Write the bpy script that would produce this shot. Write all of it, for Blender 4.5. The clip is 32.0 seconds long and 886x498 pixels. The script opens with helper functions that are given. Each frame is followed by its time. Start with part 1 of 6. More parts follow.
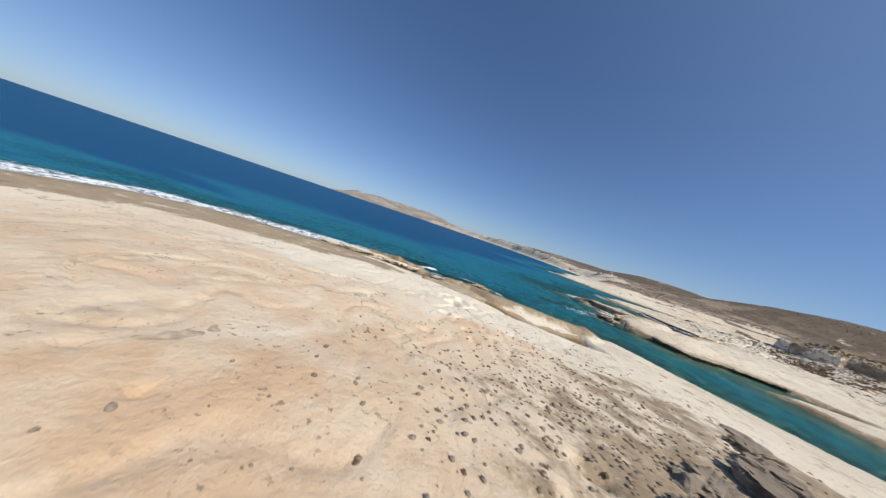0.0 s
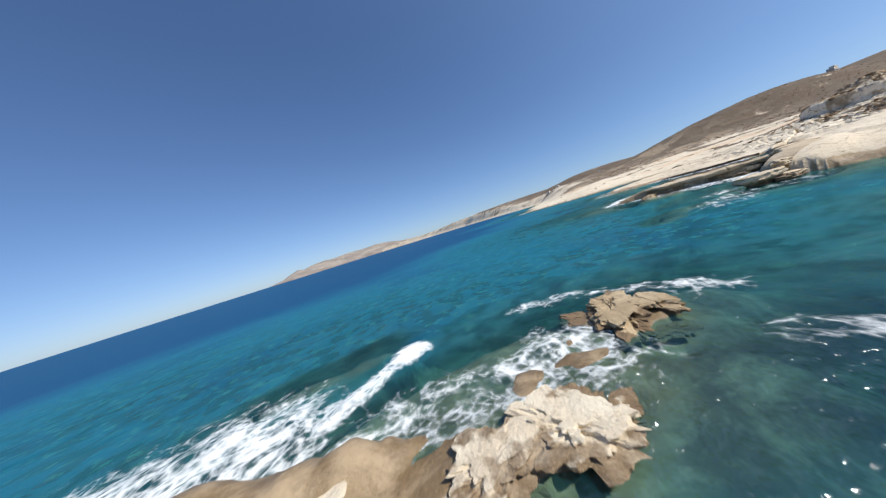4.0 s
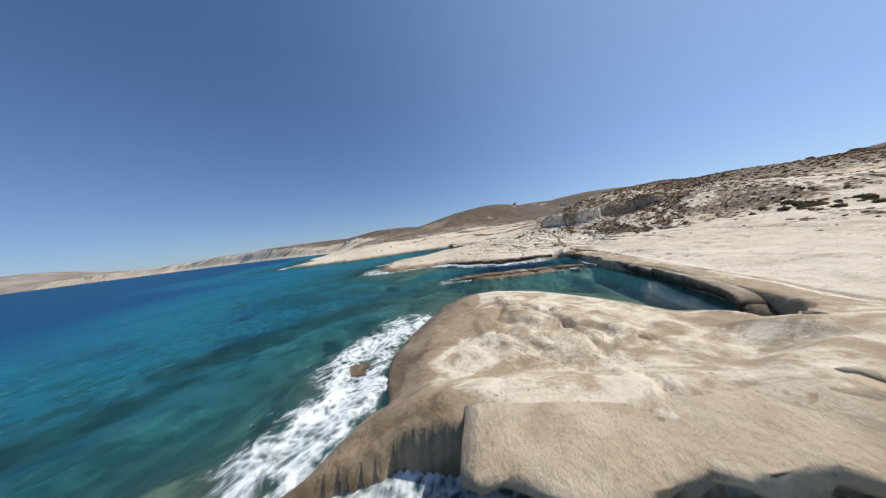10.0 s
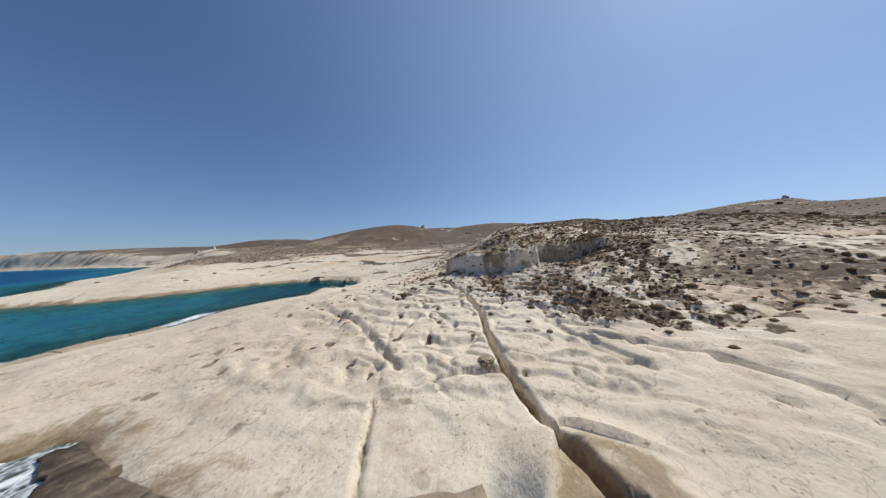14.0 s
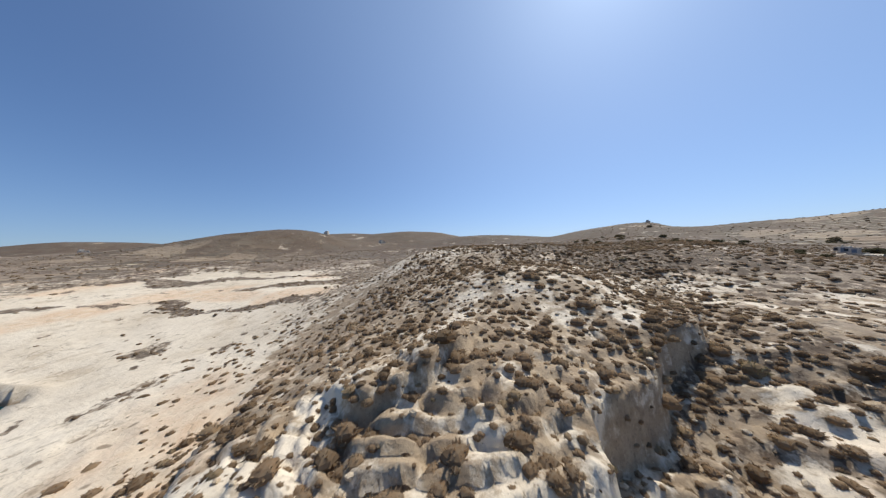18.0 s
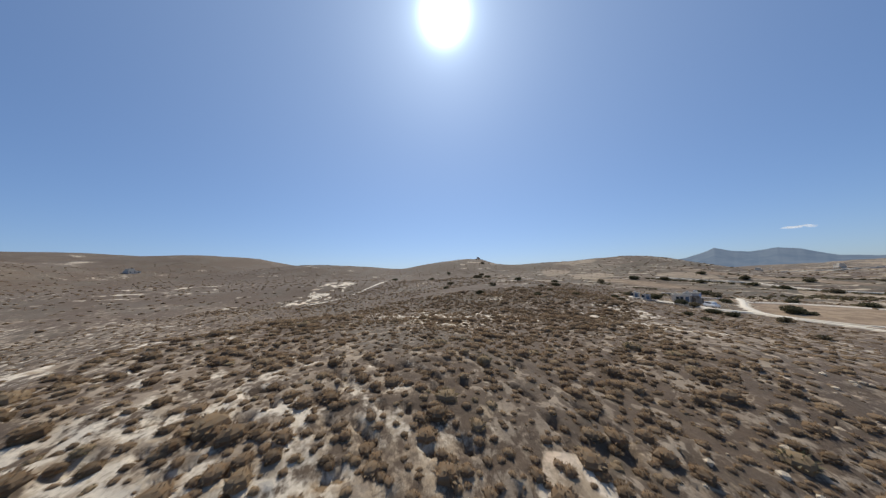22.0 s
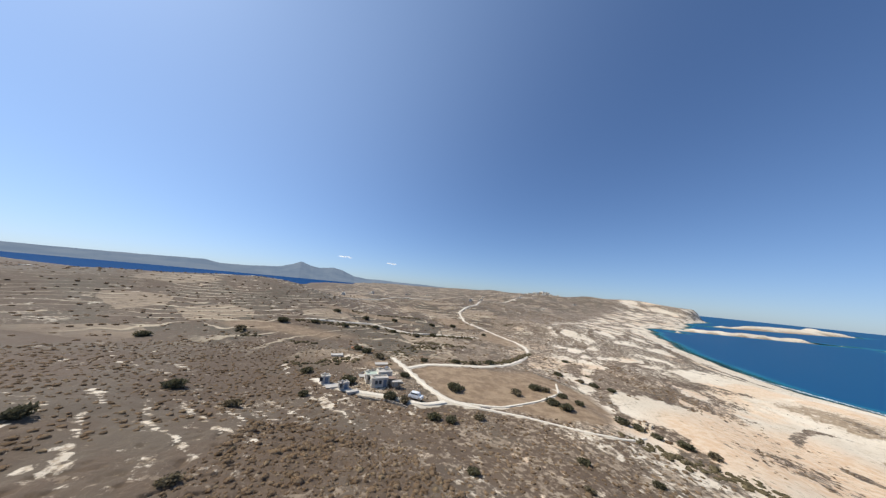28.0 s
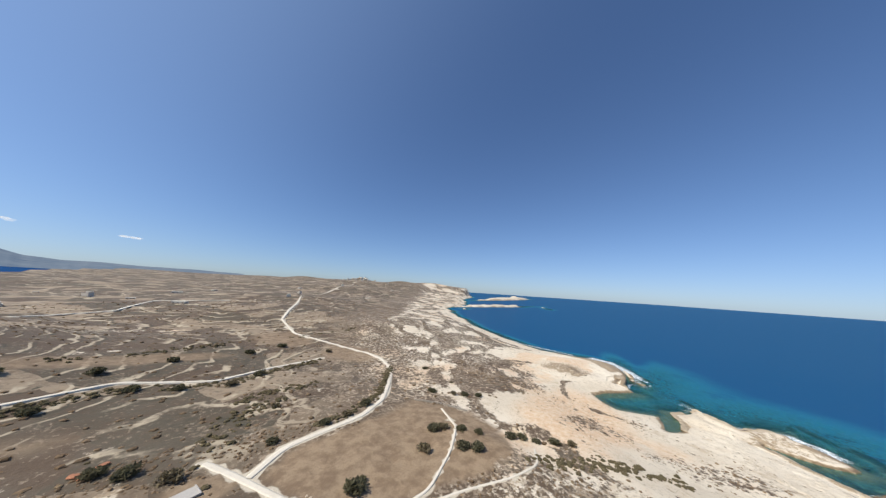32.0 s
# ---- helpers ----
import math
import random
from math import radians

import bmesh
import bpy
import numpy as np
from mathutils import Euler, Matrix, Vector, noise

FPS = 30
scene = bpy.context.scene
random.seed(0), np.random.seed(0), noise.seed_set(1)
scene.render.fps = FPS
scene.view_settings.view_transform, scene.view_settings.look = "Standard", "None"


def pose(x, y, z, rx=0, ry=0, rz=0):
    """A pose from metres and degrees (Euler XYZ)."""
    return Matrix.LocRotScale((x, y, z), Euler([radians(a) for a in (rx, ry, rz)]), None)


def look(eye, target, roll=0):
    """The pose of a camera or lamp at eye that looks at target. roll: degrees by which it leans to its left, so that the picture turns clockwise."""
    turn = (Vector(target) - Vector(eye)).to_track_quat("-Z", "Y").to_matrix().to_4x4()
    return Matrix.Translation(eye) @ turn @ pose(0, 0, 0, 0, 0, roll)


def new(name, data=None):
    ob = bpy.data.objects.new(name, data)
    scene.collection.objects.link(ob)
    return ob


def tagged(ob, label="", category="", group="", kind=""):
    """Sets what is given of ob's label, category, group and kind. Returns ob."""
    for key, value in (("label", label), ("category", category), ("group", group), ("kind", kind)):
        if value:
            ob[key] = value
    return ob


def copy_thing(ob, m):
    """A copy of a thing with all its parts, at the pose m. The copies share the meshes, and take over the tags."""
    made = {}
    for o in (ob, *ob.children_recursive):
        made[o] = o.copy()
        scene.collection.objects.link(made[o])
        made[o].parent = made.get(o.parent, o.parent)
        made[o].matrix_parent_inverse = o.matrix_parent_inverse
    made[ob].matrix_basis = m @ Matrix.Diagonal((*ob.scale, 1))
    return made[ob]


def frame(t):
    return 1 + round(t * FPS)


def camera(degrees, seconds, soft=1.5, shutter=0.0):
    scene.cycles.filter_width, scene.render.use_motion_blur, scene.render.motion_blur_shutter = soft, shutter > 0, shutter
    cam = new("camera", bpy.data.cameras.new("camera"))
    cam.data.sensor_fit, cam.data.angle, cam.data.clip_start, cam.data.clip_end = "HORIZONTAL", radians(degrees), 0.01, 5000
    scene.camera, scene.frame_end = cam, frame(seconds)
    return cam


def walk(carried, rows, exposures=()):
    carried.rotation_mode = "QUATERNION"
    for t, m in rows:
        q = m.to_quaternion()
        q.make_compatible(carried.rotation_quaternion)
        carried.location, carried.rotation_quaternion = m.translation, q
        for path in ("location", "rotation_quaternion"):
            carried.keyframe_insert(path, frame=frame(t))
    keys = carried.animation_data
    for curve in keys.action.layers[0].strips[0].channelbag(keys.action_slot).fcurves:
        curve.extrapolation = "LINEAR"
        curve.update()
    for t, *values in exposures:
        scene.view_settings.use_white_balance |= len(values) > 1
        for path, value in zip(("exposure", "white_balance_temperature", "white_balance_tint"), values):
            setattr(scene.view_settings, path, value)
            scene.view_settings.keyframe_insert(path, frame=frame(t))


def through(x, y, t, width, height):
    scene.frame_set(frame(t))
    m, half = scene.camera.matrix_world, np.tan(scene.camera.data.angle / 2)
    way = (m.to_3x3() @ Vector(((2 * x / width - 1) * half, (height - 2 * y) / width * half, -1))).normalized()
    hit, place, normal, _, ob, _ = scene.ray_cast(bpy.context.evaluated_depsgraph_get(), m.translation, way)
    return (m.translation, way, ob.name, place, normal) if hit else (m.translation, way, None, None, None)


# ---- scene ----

# ---------------------------------------------------------------- camera
PATH = [
    # seconds, eye, target, roll
    (0, (31.42, 41.67, 9.44), (27.66, 61.23, 7.70), 18.57),
    (0.5, (29.80, 46.08, 8.75), (24.74, 65.30, 6.53), 9.44),
    (1, (28.27, 50.29, 8.09), (22.37, 69.27, 5.72), 0.94),
    (1.5, (27.06, 54.88, 7.61), (20.62, 73.70, 5.35), -5.76),
    (2, (25.83, 59.53, 7.17), (19.51, 78.43, 5.28), -10.53),
    (2.5, (24.97, 64.49, 6.97), (19.33, 83.62, 5.35), -13.93),
    (3, (24.45, 69.32, 6.74), (19.99, 88.77, 5.23), -16.09),
    (3.5, (24.43, 74.47, 6.50), (21.56, 94.22, 5.15), -17.58),
    (4, (24.62, 79.58, 6.19), (23.71, 99.52, 4.92), -17.49),
    (4.5, (24.80, 84.60, 6.14), (26.02, 104.54, 5.06), -18.46),
    (6.5, (35.24, 103.43, 6.60), (41.82, 122.30, 5.90), -17.55),
    (7, (38.16, 108.39, 6.45), (45.84, 126.85, 5.66), -16.06),
    (7.5, (41.74, 112.81, 6.57), (50.37, 130.82, 5.56), -14.93),
    (8, (45.82, 116.71, 6.70), (55.39, 134.24, 5.59), -14.01),
    (8.5, (50.01, 120.35, 6.77), (60.56, 137.30, 5.56), -12.33),
    (9, (54.16, 123.74, 6.82), (65.69, 140.03, 5.56), -10.37),
    (9.5, (58.53, 127.11, 7.06), (71.04, 142.67, 5.88), -8.54),
    (10, (63.05, 130.09, 7.56), (76.34, 145.00, 6.52), -7.44),
    (10.5, (67.65, 133.33, 8.47), (81.69, 147.53, 7.36), -6.45),
    (11, (72.08, 136.29, 9.10), (86.78, 149.80, 7.91), -5.70),
    (11.5, (77.41, 139.04, 9.37), (92.65, 151.94, 8.17), -5.05),
    (12, (82.94, 141.64, 9.71), (98.66, 153.95, 8.52), -4.58),
    (12.5, (88.56, 144.17, 10.01), (104.80, 155.79, 8.89), -4.06),
    (13, (93.95, 146.44, 10.30), (110.67, 157.37, 9.36), -3.56),
    (13.5, (99.42, 148.62, 10.81), (116.67, 158.72, 10.18), -2.99),
    (14, (104.92, 150.78, 11.16), (122.66, 160.01, 11.03), -2.68),
    (14.5, (110.58, 152.67, 12.21), (128.69, 161.14, 12.32), -2.43),
    (16.5, (131.51, 159.83, 16.21), (150.71, 165.45, 16.26), -1.33),
    (17, (137.02, 160.71, 17.18), (156.43, 165.54, 17.15), -1.46),
    (17.5, (142.86, 161.47, 18.04), (162.47, 165.42, 18.03), -1.71),
    (18, (148.61, 162.20, 18.48), (168.38, 165.19, 18.59), -1.91),
    (18.5, (154.29, 162.66, 18.73), (174.19, 164.72, 19.01), -2.22),
    (19, (160.01, 162.79, 18.89), (179.98, 163.71, 19.36), -3.15),
    (19.5, (165.67, 162.48, 19.52), (185.65, 162.15, 20.21), -3.18),
    (20, (171.32, 162.00, 20.40), (191.22, 160.22, 21.26), -3.30),
    (20.5, (177.15, 161.61, 21.39), (196.85, 158.32, 22.52), -3.58),
    (21, (182.87, 160.67, 22.46), (202.21, 155.78, 23.90), -3.17),
    (21.5, (188.42, 159.57, 23.91), (207.15, 152.77, 25.60), -2.47),
    (22, (193.83, 157.96, 25.27), (211.72, 149.24, 27.23), -1.65),
    (22.5, (198.93, 156.31, 26.75), (215.68, 145.60, 28.94), -0.79),
    (23, (203.60, 154.43, 28.22), (219.06, 141.97, 30.56), -0.11),
    (23.5, (208.23, 152.37, 30.05), (222.19, 138.25, 32.46), 0.75),
    (24, (212.51, 150.10, 31.69), (224.90, 134.59, 34.13), 1.38),
    (24.5, (216.73, 147.60, 33.15), (227.37, 130.85, 35.66), 2.00),
    (25, (220.70, 145.05, 34.71), (229.55, 127.29, 37.24), 2.67),
    (25.5, (224.51, 142.38, 36.48), (231.33, 123.75, 39.04), 3.56),
    (26, (228.27, 139.32, 38.22), (232.88, 120.03, 40.81), 4.23),
    (26.5, (231.70, 135.84, 40.06), (234.05, 116.14, 42.62), 4.86),
    (28.5, (245.30, 116.19, 43.89), (239.08, 97.46, 47.15), 5.69),
    (29, (247.30, 111.81, 45.24), (239.42, 93.72, 48.52), 5.86),
    (29.5, (249.05, 107.47, 46.65), (239.52, 90.20, 49.99), 5.81),
    (30, (250.68, 103.28, 48.09), (239.62, 86.96, 51.45), 5.78),
    (30.5, (251.90, 99.12, 49.55), (239.46, 83.83, 52.91), 5.80),
    (31, (252.78, 95.18, 51.17), (239.16, 80.91, 54.45), 5.58),
    (31.5, (253.46, 91.26, 53.17), (238.67, 78.18, 56.37), 4.65),
    (32, (254.70, 87.42, 54.94), (238.91, 75.54, 57.99), 3.81),
]
cam = camera(120.94, 32.0, soft=1.3, shutter=0.15)
walk(cam, [(t, look(eye, target, roll)) for t, eye, target, roll in PATH],
     exposures=[(0.0, -0.12), (1.0, -0.2), (2.0, -0.42), (3.2, -0.15), (4.2, 0.2), (7.0, 0.35), (9.0, 0.25), (10.0, -0.1), (11.0, -0.12), (13.0, -0.22), (14.2, -0.28), (17.0, -0.1), (19.0, 0.02), (21.0, -0.05), (23.0, -0.28), (25.0, -0.22), (26.5, 0.0),
                (28.0, 0.12), (32.0, 0.08)])

# ---------------------------------------------------------------- light
SUN_AZ, SUN_EL = -118.0, 48.5      # degrees left of +y, degrees up
world = bpy.data.worlds.new("sky")
world.use_nodes = True
scene.world = world
wn = world.node_tree.nodes
sky = wn.new("ShaderNodeTexSky")
sky.sky_type = "NISHITA"
sky.sun_disc = False
sky.sun_elevation = radians(SUN_EL)
sky.sun_rotation = radians(-SUN_AZ)
sky.altitude = 1200
sky.air_density = 1.0
sky.dust_density = 0.6
sky.ozone_density = 2.2
tint = wn.new("ShaderNodeMix")
tint.data_type, tint.blend_type = "RGBA", "MULTIPLY"
tint.inputs["Factor"].default_value = 1.0
tint.inputs["B"].default_value = (0.72, 0.88, 1.08, 1.0)
world.node_tree.links.new(sky.outputs[0], tint.inputs["A"])


def sky_math(op, a, b):
    node = wn.new("ShaderNodeVectorMath")
    node.operation = op
    for s, v in zip(node.inputs, (a, b)):
        if isinstance(v, bpy.types.NodeSocket):
            world.node_tree.links.new(v, s)
        else:
            s.default_value = v
    return node.outputs["Value" if op == "DOT_PRODUCT" else "Vector"]


# the sky colour is compressed, which evens out the bright band over the horizon
SKY_SOFTEN = (0.11, 0.08, 0.045)
clear_sky = tint.outputs["Result"]
evened = sky_math("DIVIDE", clear_sky, sky_math("ADD", sky_math("MULTIPLY", clear_sky, SKY_SOFTEN), (1.0, 1.0, 1.0)))
world.node_tree.links.new(evened, wn["Background"].inputs[0])
wn["Background"].inputs[1].default_value = 0.128

sun_way = Vector((-math.sin(radians(SUN_AZ)) * math.cos(radians(SUN_EL)),
                  math.cos(radians(SUN_AZ)) * math.cos(radians(SUN_EL)), math.sin(radians(SUN_EL))))
sun_lamp = bpy.data.lights.new("sun", "SUN")
sun_lamp.energy = 4.5
sun_lamp.angle = radians(0.53)
sun_lamp.color = (1.0, 0.955, 0.865)
sun = new("sun", sun_lamp)
sun.matrix_world = look(sun_way * 100, (0, 0, 0))
scene.view_settings.exposure = 0.0

# glare and a brighter sunward sky, added to the sky colour by direction
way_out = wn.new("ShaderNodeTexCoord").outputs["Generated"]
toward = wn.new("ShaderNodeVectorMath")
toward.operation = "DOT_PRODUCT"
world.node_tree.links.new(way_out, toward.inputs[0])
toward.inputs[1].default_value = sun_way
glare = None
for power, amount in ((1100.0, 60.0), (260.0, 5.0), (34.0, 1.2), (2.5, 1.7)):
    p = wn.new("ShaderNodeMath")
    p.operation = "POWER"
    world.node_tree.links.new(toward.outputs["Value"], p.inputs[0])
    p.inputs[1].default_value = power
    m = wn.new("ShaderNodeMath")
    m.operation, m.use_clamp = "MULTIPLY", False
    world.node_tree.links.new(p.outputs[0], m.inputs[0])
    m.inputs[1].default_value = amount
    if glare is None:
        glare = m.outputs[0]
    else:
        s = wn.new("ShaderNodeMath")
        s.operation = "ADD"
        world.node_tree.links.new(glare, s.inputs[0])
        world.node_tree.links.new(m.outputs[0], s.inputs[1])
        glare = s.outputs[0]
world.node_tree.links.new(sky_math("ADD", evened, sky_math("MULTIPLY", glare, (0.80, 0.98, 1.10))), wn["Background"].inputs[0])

# ---------------------------------------------------------------- materials
def material(name):
    m = bpy.data.materials.new(name)
    m.use_nodes = True
    nt = m.node_tree
    nt.nodes.clear()
    out = nt.nodes.new("ShaderNodeOutputMaterial")
    return m, nt, out


class Nodes:
    """Short hand for a node tree."""

    def __init__(self, name):
        self.m, self.nt, self.out = material(name)
        geo = self.nt.nodes.new("ShaderNodeNewGeometry")
        self.pos = geo.outputs["Position"]
        self.normal = geo.outputs["Normal"]
        self.island = geo.outputs["Random Per Island"]

    def n(self, kind, **props):
        node = self.nt.nodes.new(kind)
        for k, v in props.items():
            setattr(node, k, v)
        return node

    def put(self, socket, value):
        if isinstance(value, bpy.types.NodeSocket):
            self.nt.links.new(value, socket)
        else:
            socket.default_value = value

    def noise(self, scale, detail=4.0, rough=0.55, at=None, dist=0.0):
        node = self.n("ShaderNodeTexNoise")
        self.put(node.inputs["Vector"], at or self.pos)
        node.inputs["Scale"].default_value = scale
        node.inputs["Detail"].default_value = detail
        node.inputs["Roughness"].default_value = rough
        node.inputs["Distortion"].default_value = dist
        return node.outputs["Fac"]

    def voronoi(self, scale, feature="F1", out="Distance", at=None):
        node = self.n("ShaderNodeTexVoronoi", feature=feature)
        self.put(node.inputs["Vector"], at or self.pos)
        node.inputs["Scale"].default_value = scale
        return node.outputs[out]

    def scaled(self, xyz, at=None):
        node = self.n("ShaderNodeVectorMath", operation="MULTIPLY")
        self.put(node.inputs[0], at or self.pos)
        node.inputs[1].default_value = xyz
        return node.outputs[0]

    def warped(self, amount, scale=0.5):
        node = self.n("ShaderNodeTexNoise")
        self.put(node.inputs["Vector"], self.pos)
        node.inputs["Scale"].default_value = scale
        node.inputs["Detail"].default_value = 4.0
        mul = self.n("ShaderNodeVectorMath", operation="MULTIPLY_ADD")
        self.put(mul.inputs[0], node.outputs["Color"])
        mul.inputs[1].default_value = (amount, amount, amount)
        self.put(mul.inputs[2], self.pos)
        return mul.outputs[0]

    def span(self, value, a, b, lo=0.0, hi=1.0, smooth=True):
        node = self.n("ShaderNodeMapRange")
        node.interpolation_type = "SMOOTHSTEP" if smooth else "LINEAR"
        self.put(node.inputs["Value"], value)
        for k, v in (("From Min", a), ("From Max", b), ("To Min", lo), ("To Max", hi)):
            node.inputs[k].default_value = v
        return node.outputs["Result"]

    def math(self, op, a, b=0.0, c=0.0):
        node = self.n("ShaderNodeMath", operation=op)
        for s, v in zip(node.inputs, (a, b, c)):
            self.put(s, v)
        return node.outputs[0]

    def mix(self, fac, a, b):
        node = self.n("ShaderNodeMix", data_type="RGBA")
        node.clamp_factor = True
        self.put(node.inputs["Factor"], fac)
        self.put(node.inputs["A"], a)
        self.put(node.inputs["B"], b)
        return node.outputs["Result"]

    def attr(self, name):
        return self.n("ShaderNodeAttribute", attribute_name=name).outputs["Fac"]

    def up(self):
        sep = self.n("ShaderNodeSeparateXYZ")
        self.put(sep.inputs[0], self.normal)
        return sep.outputs["Z"]

    def height(self):
        sep = self.n("ShaderNodeSeparateXYZ")
        self.put(sep.inputs[0], self.pos)
        return sep.outputs["Z"]

    def bump(self, height, strength=0.5, distance=0.1, base=None):
        node = self.n("ShaderNodeBump")
        node.inputs["Strength"].default_value = strength
        node.inputs["Distance"].default_value = distance
        self.put(node.inputs["Height"], height)
        if base is not None:
            self.put(node.inputs["Normal"], base)
        return node.outputs[0]

    def surface(self, color, rough=0.8, normal=None, **more):
        b = self.n("ShaderNodeBsdfPrincipled")
        self.put(b.inputs["Base Color"], color)
        self.put(b.inputs["Roughness"], rough)
        if normal is not None:
            self.put(b.inputs["Normal"], normal)
        for k, v in more.items():
            self.put(b.inputs[k.replace("_", " ")], v)
        self.nt.links.new(b.outputs[0], self.out.inputs[0])
        return b


def rgb(r, g, b):
    return (r, g, b, 1.0)


def plain(name, color, rough=0.8, vary=0.15, scale=3.0, metal=0.0):
    g = Nodes(name)
    dark = rgb(*(c * (1 - vary) for c in color))
    light = rgb(*(min(c * (1 + vary), 0.95) for c in color))
    col = g.mix(g.noise(scale, 5), dark, light)
    col = g.mix(g.span(g.noise(scale * 9, 3), 0.55, 0.75), col, rgb(*(c * (1 - 1.6 * vary) for c in color)))
    g.surface(col, rough, g.bump(g.noise(scale * 14, 4), 0.25, 0.02), Metallic=metal)
    return g.m


def ground_material():
    g = Nodes("white_tuff_and_scrub")
    big, mid, fine = g.noise(0.035, 5), g.noise(0.35, 6, 0.6), g.noise(3.2, 6, 0.65)
    # bare pale rock
    rock = g.mix(g.span(big, 0.35, 0.65), rgb(0.63, 0.53, 0.395), rgb(0.72, 0.62, 0.475))
    rock = g.mix(g.span(mid, 0.48, 0.70, 0, 0.55), rock, rgb(0.57, 0.46, 0.32))
    rock = g.mix(g.span(g.noise(0.13, 7, 0.68), 0.54, 0.66, 0, 0.6), rock, rgb(0.48, 0.37, 0.245))
    rock = g.mix(g.span(g.noise(0.9, 7, 0.66, dist=0.8), 0.56, 0.68, 0, 0.5), rock, rgb(0.40, 0.30, 0.19))
    rock = g.mix(g.span(fine, 0.56, 0.74, 0, 0.5), rock, rgb(0.36, 0.27, 0.18))
    rock = g.mix(g.attr("pale"), rock, g.mix(mid, rgb(0.80, 0.70, 0.55), rgb(0.72, 0.61, 0.46)))
    rock = g.mix(g.attr("pink"), rock, g.mix(g.span(g.noise(0.5, 6, 0.65), 0.35, 0.65), rgb(0.62, 0.415, 0.25), rgb(0.70, 0.54, 0.37)))
    specks = g.math("MULTIPLY", g.span(g.noise(4.2, 5, 0.6), 0.60, 0.66), g.span(g.noise(0.35, 5), 0.40, 0.56))
    rock = g.mix(g.math("MULTIPLY", specks, 0.75), rock, rgb(0.22, 0.16, 0.10))
    # dark lines stand in for the shaded steps of ledges, painted into the rock
    bed = g.math("FRACT", g.math("ADD", g.math("MULTIPLY", g.height(), 0.9), g.math("MULTIPLY", g.noise(0.045, 6, 0.62), 9.0)))
    bed = g.math("MULTIPLY", g.span(bed, 0.0, 0.15, 1.0, 0.0), g.span(g.noise(0.09, 5, 0.65), 0.45, 0.56))
    rock = g.mix(g.math("MULTIPLY", bed, g.span(g.noise(1.4, 5, 0.7), 0.35, 0.6, 0.1, 0.75)), rock, rgb(0.27, 0.195, 0.125))
    # small pits: the shade in them painted as dark brown spots
    pock_shade = g.math("MULTIPLY", g.span(g.voronoi(0.36, at=g.warped(1.2)), 0.20, 0.12), g.span(g.noise(0.07, 5, 0.6), 0.45, 0.58))
    rock = g.mix(g.math("MULTIPLY", pock_shade, g.span(g.attr("pale"), 0.3, 0.8, 0.85, 0.25)), rock, rgb(0.24, 0.175, 0.11))
    buff = g.mix(g.span(g.noise(0.7, 7, 0.7), 0.35, 0.65), rgb(0.27, 0.192, 0.118), rgb(0.42, 0.315, 0.20))
    buff = g.mix(g.span(g.noise(6.0, 5, 0.7), 0.53, 0.64, 0, 0.6), buff, rgb(0.19, 0.135, 0.085))
    buff = g.mix(g.span(g.noise(4.0, 5, 0.7), 0.60, 0.70, 0, 0.6), buff, rgb(0.62, 0.52, 0.38))
    rock = g.mix(g.span(g.math("ADD", g.attr("buff"), g.math("MULTIPLY", g.math("SUBTRACT", g.noise(0.45, 7, 0.68), 0.5), 1.5)), 0.4, 0.62), rock, buff)
    # dry soil with low dead scrub
    bare = g.mix(g.span(mid, 0.35, 0.65), rgb(0.215, 0.155, 0.10), rgb(0.33, 0.255, 0.175))
    bare = g.mix(g.span(g.noise(0.16, 8, 0.74), 0.54, 0.66, 0, 0.7), bare, rgb(0.45, 0.35, 0.235))
    bare = g.mix(g.math("MULTIPLY", g.attr("heath"), 0.3), bare, rgb(0.16, 0.118, 0.078))
    cushion = g.mix(g.noise(2.6, 6, 0.7), rgb(0.05, 0.031, 0.017), rgb(0.14, 0.088, 0.05))
    cushion = g.mix(g.span(g.noise(0.05, 6, 0.62), 0.46, 0.62, 0, 0.6), cushion, rgb(0.115, 0.09, 0.06))
    lumps = g.math("ADD", g.noise(0.8, 7, 0.66, dist=0.4), g.math("MULTIPLY", g.math("SUBTRACT", g.noise(0.11, 5, 0.6), 0.5), 0.5))
    lumps = g.math("ADD", lumps, g.math("MULTIPLY", g.attr("heath"), 0.15))
    soil = g.mix(g.span(lumps, 0.43, 0.50, 0, 0.92), bare, cushion)
    edge = g.math("ADD", g.attr("scrub"), g.math("MULTIPLY", g.math("SUBTRACT", g.noise(0.55, 7, 0.72), 0.5), 1.7))
    cover = g.math("MULTIPLY", g.span(edge, 0.42, 0.6), g.span(g.up(), 0.45, 0.72))
    col = g.mix(cover, rock, soil)
    # terraces and small fields inland
    step_of = g.math("DIVIDE", g.math("ADD", g.height(), g.math("MULTIPLY", g.noise(0.02, 4, 0.5), 7.0)), 1.3)
    step_in = g.math("FRACT", step_of)
    strip = g.math("MULTIPLY", g.span(step_in, 0.70, 0.76), g.span(step_in, 0.92, 0.86))
    hedge = g.math("MULTIPLY", g.span(step_in, 0.50, 0.56), g.span(step_in, 0.70, 0.65))
    broken = g.span(g.noise(0.04, 5, 0.6), 0.43, 0.55)
    farmed = g.attr("farmed")
    plot = g.voronoi(0.042, out="Color", at=g.warped(14.0, 0.03))
    bare_plot = g.math("MULTIPLY", g.span(plot, 0.62, 0.68), farmed)
    col = g.mix(g.math("MULTIPLY", bare_plot, g.span(g.noise(0.3, 6, 0.7), 0.3, 0.55, 0.2, 0.75)), col, rgb(0.36, 0.27, 0.175))
    dark_plot = g.math("MULTIPLY", g.span(plot, 0.36, 0.30), farmed)
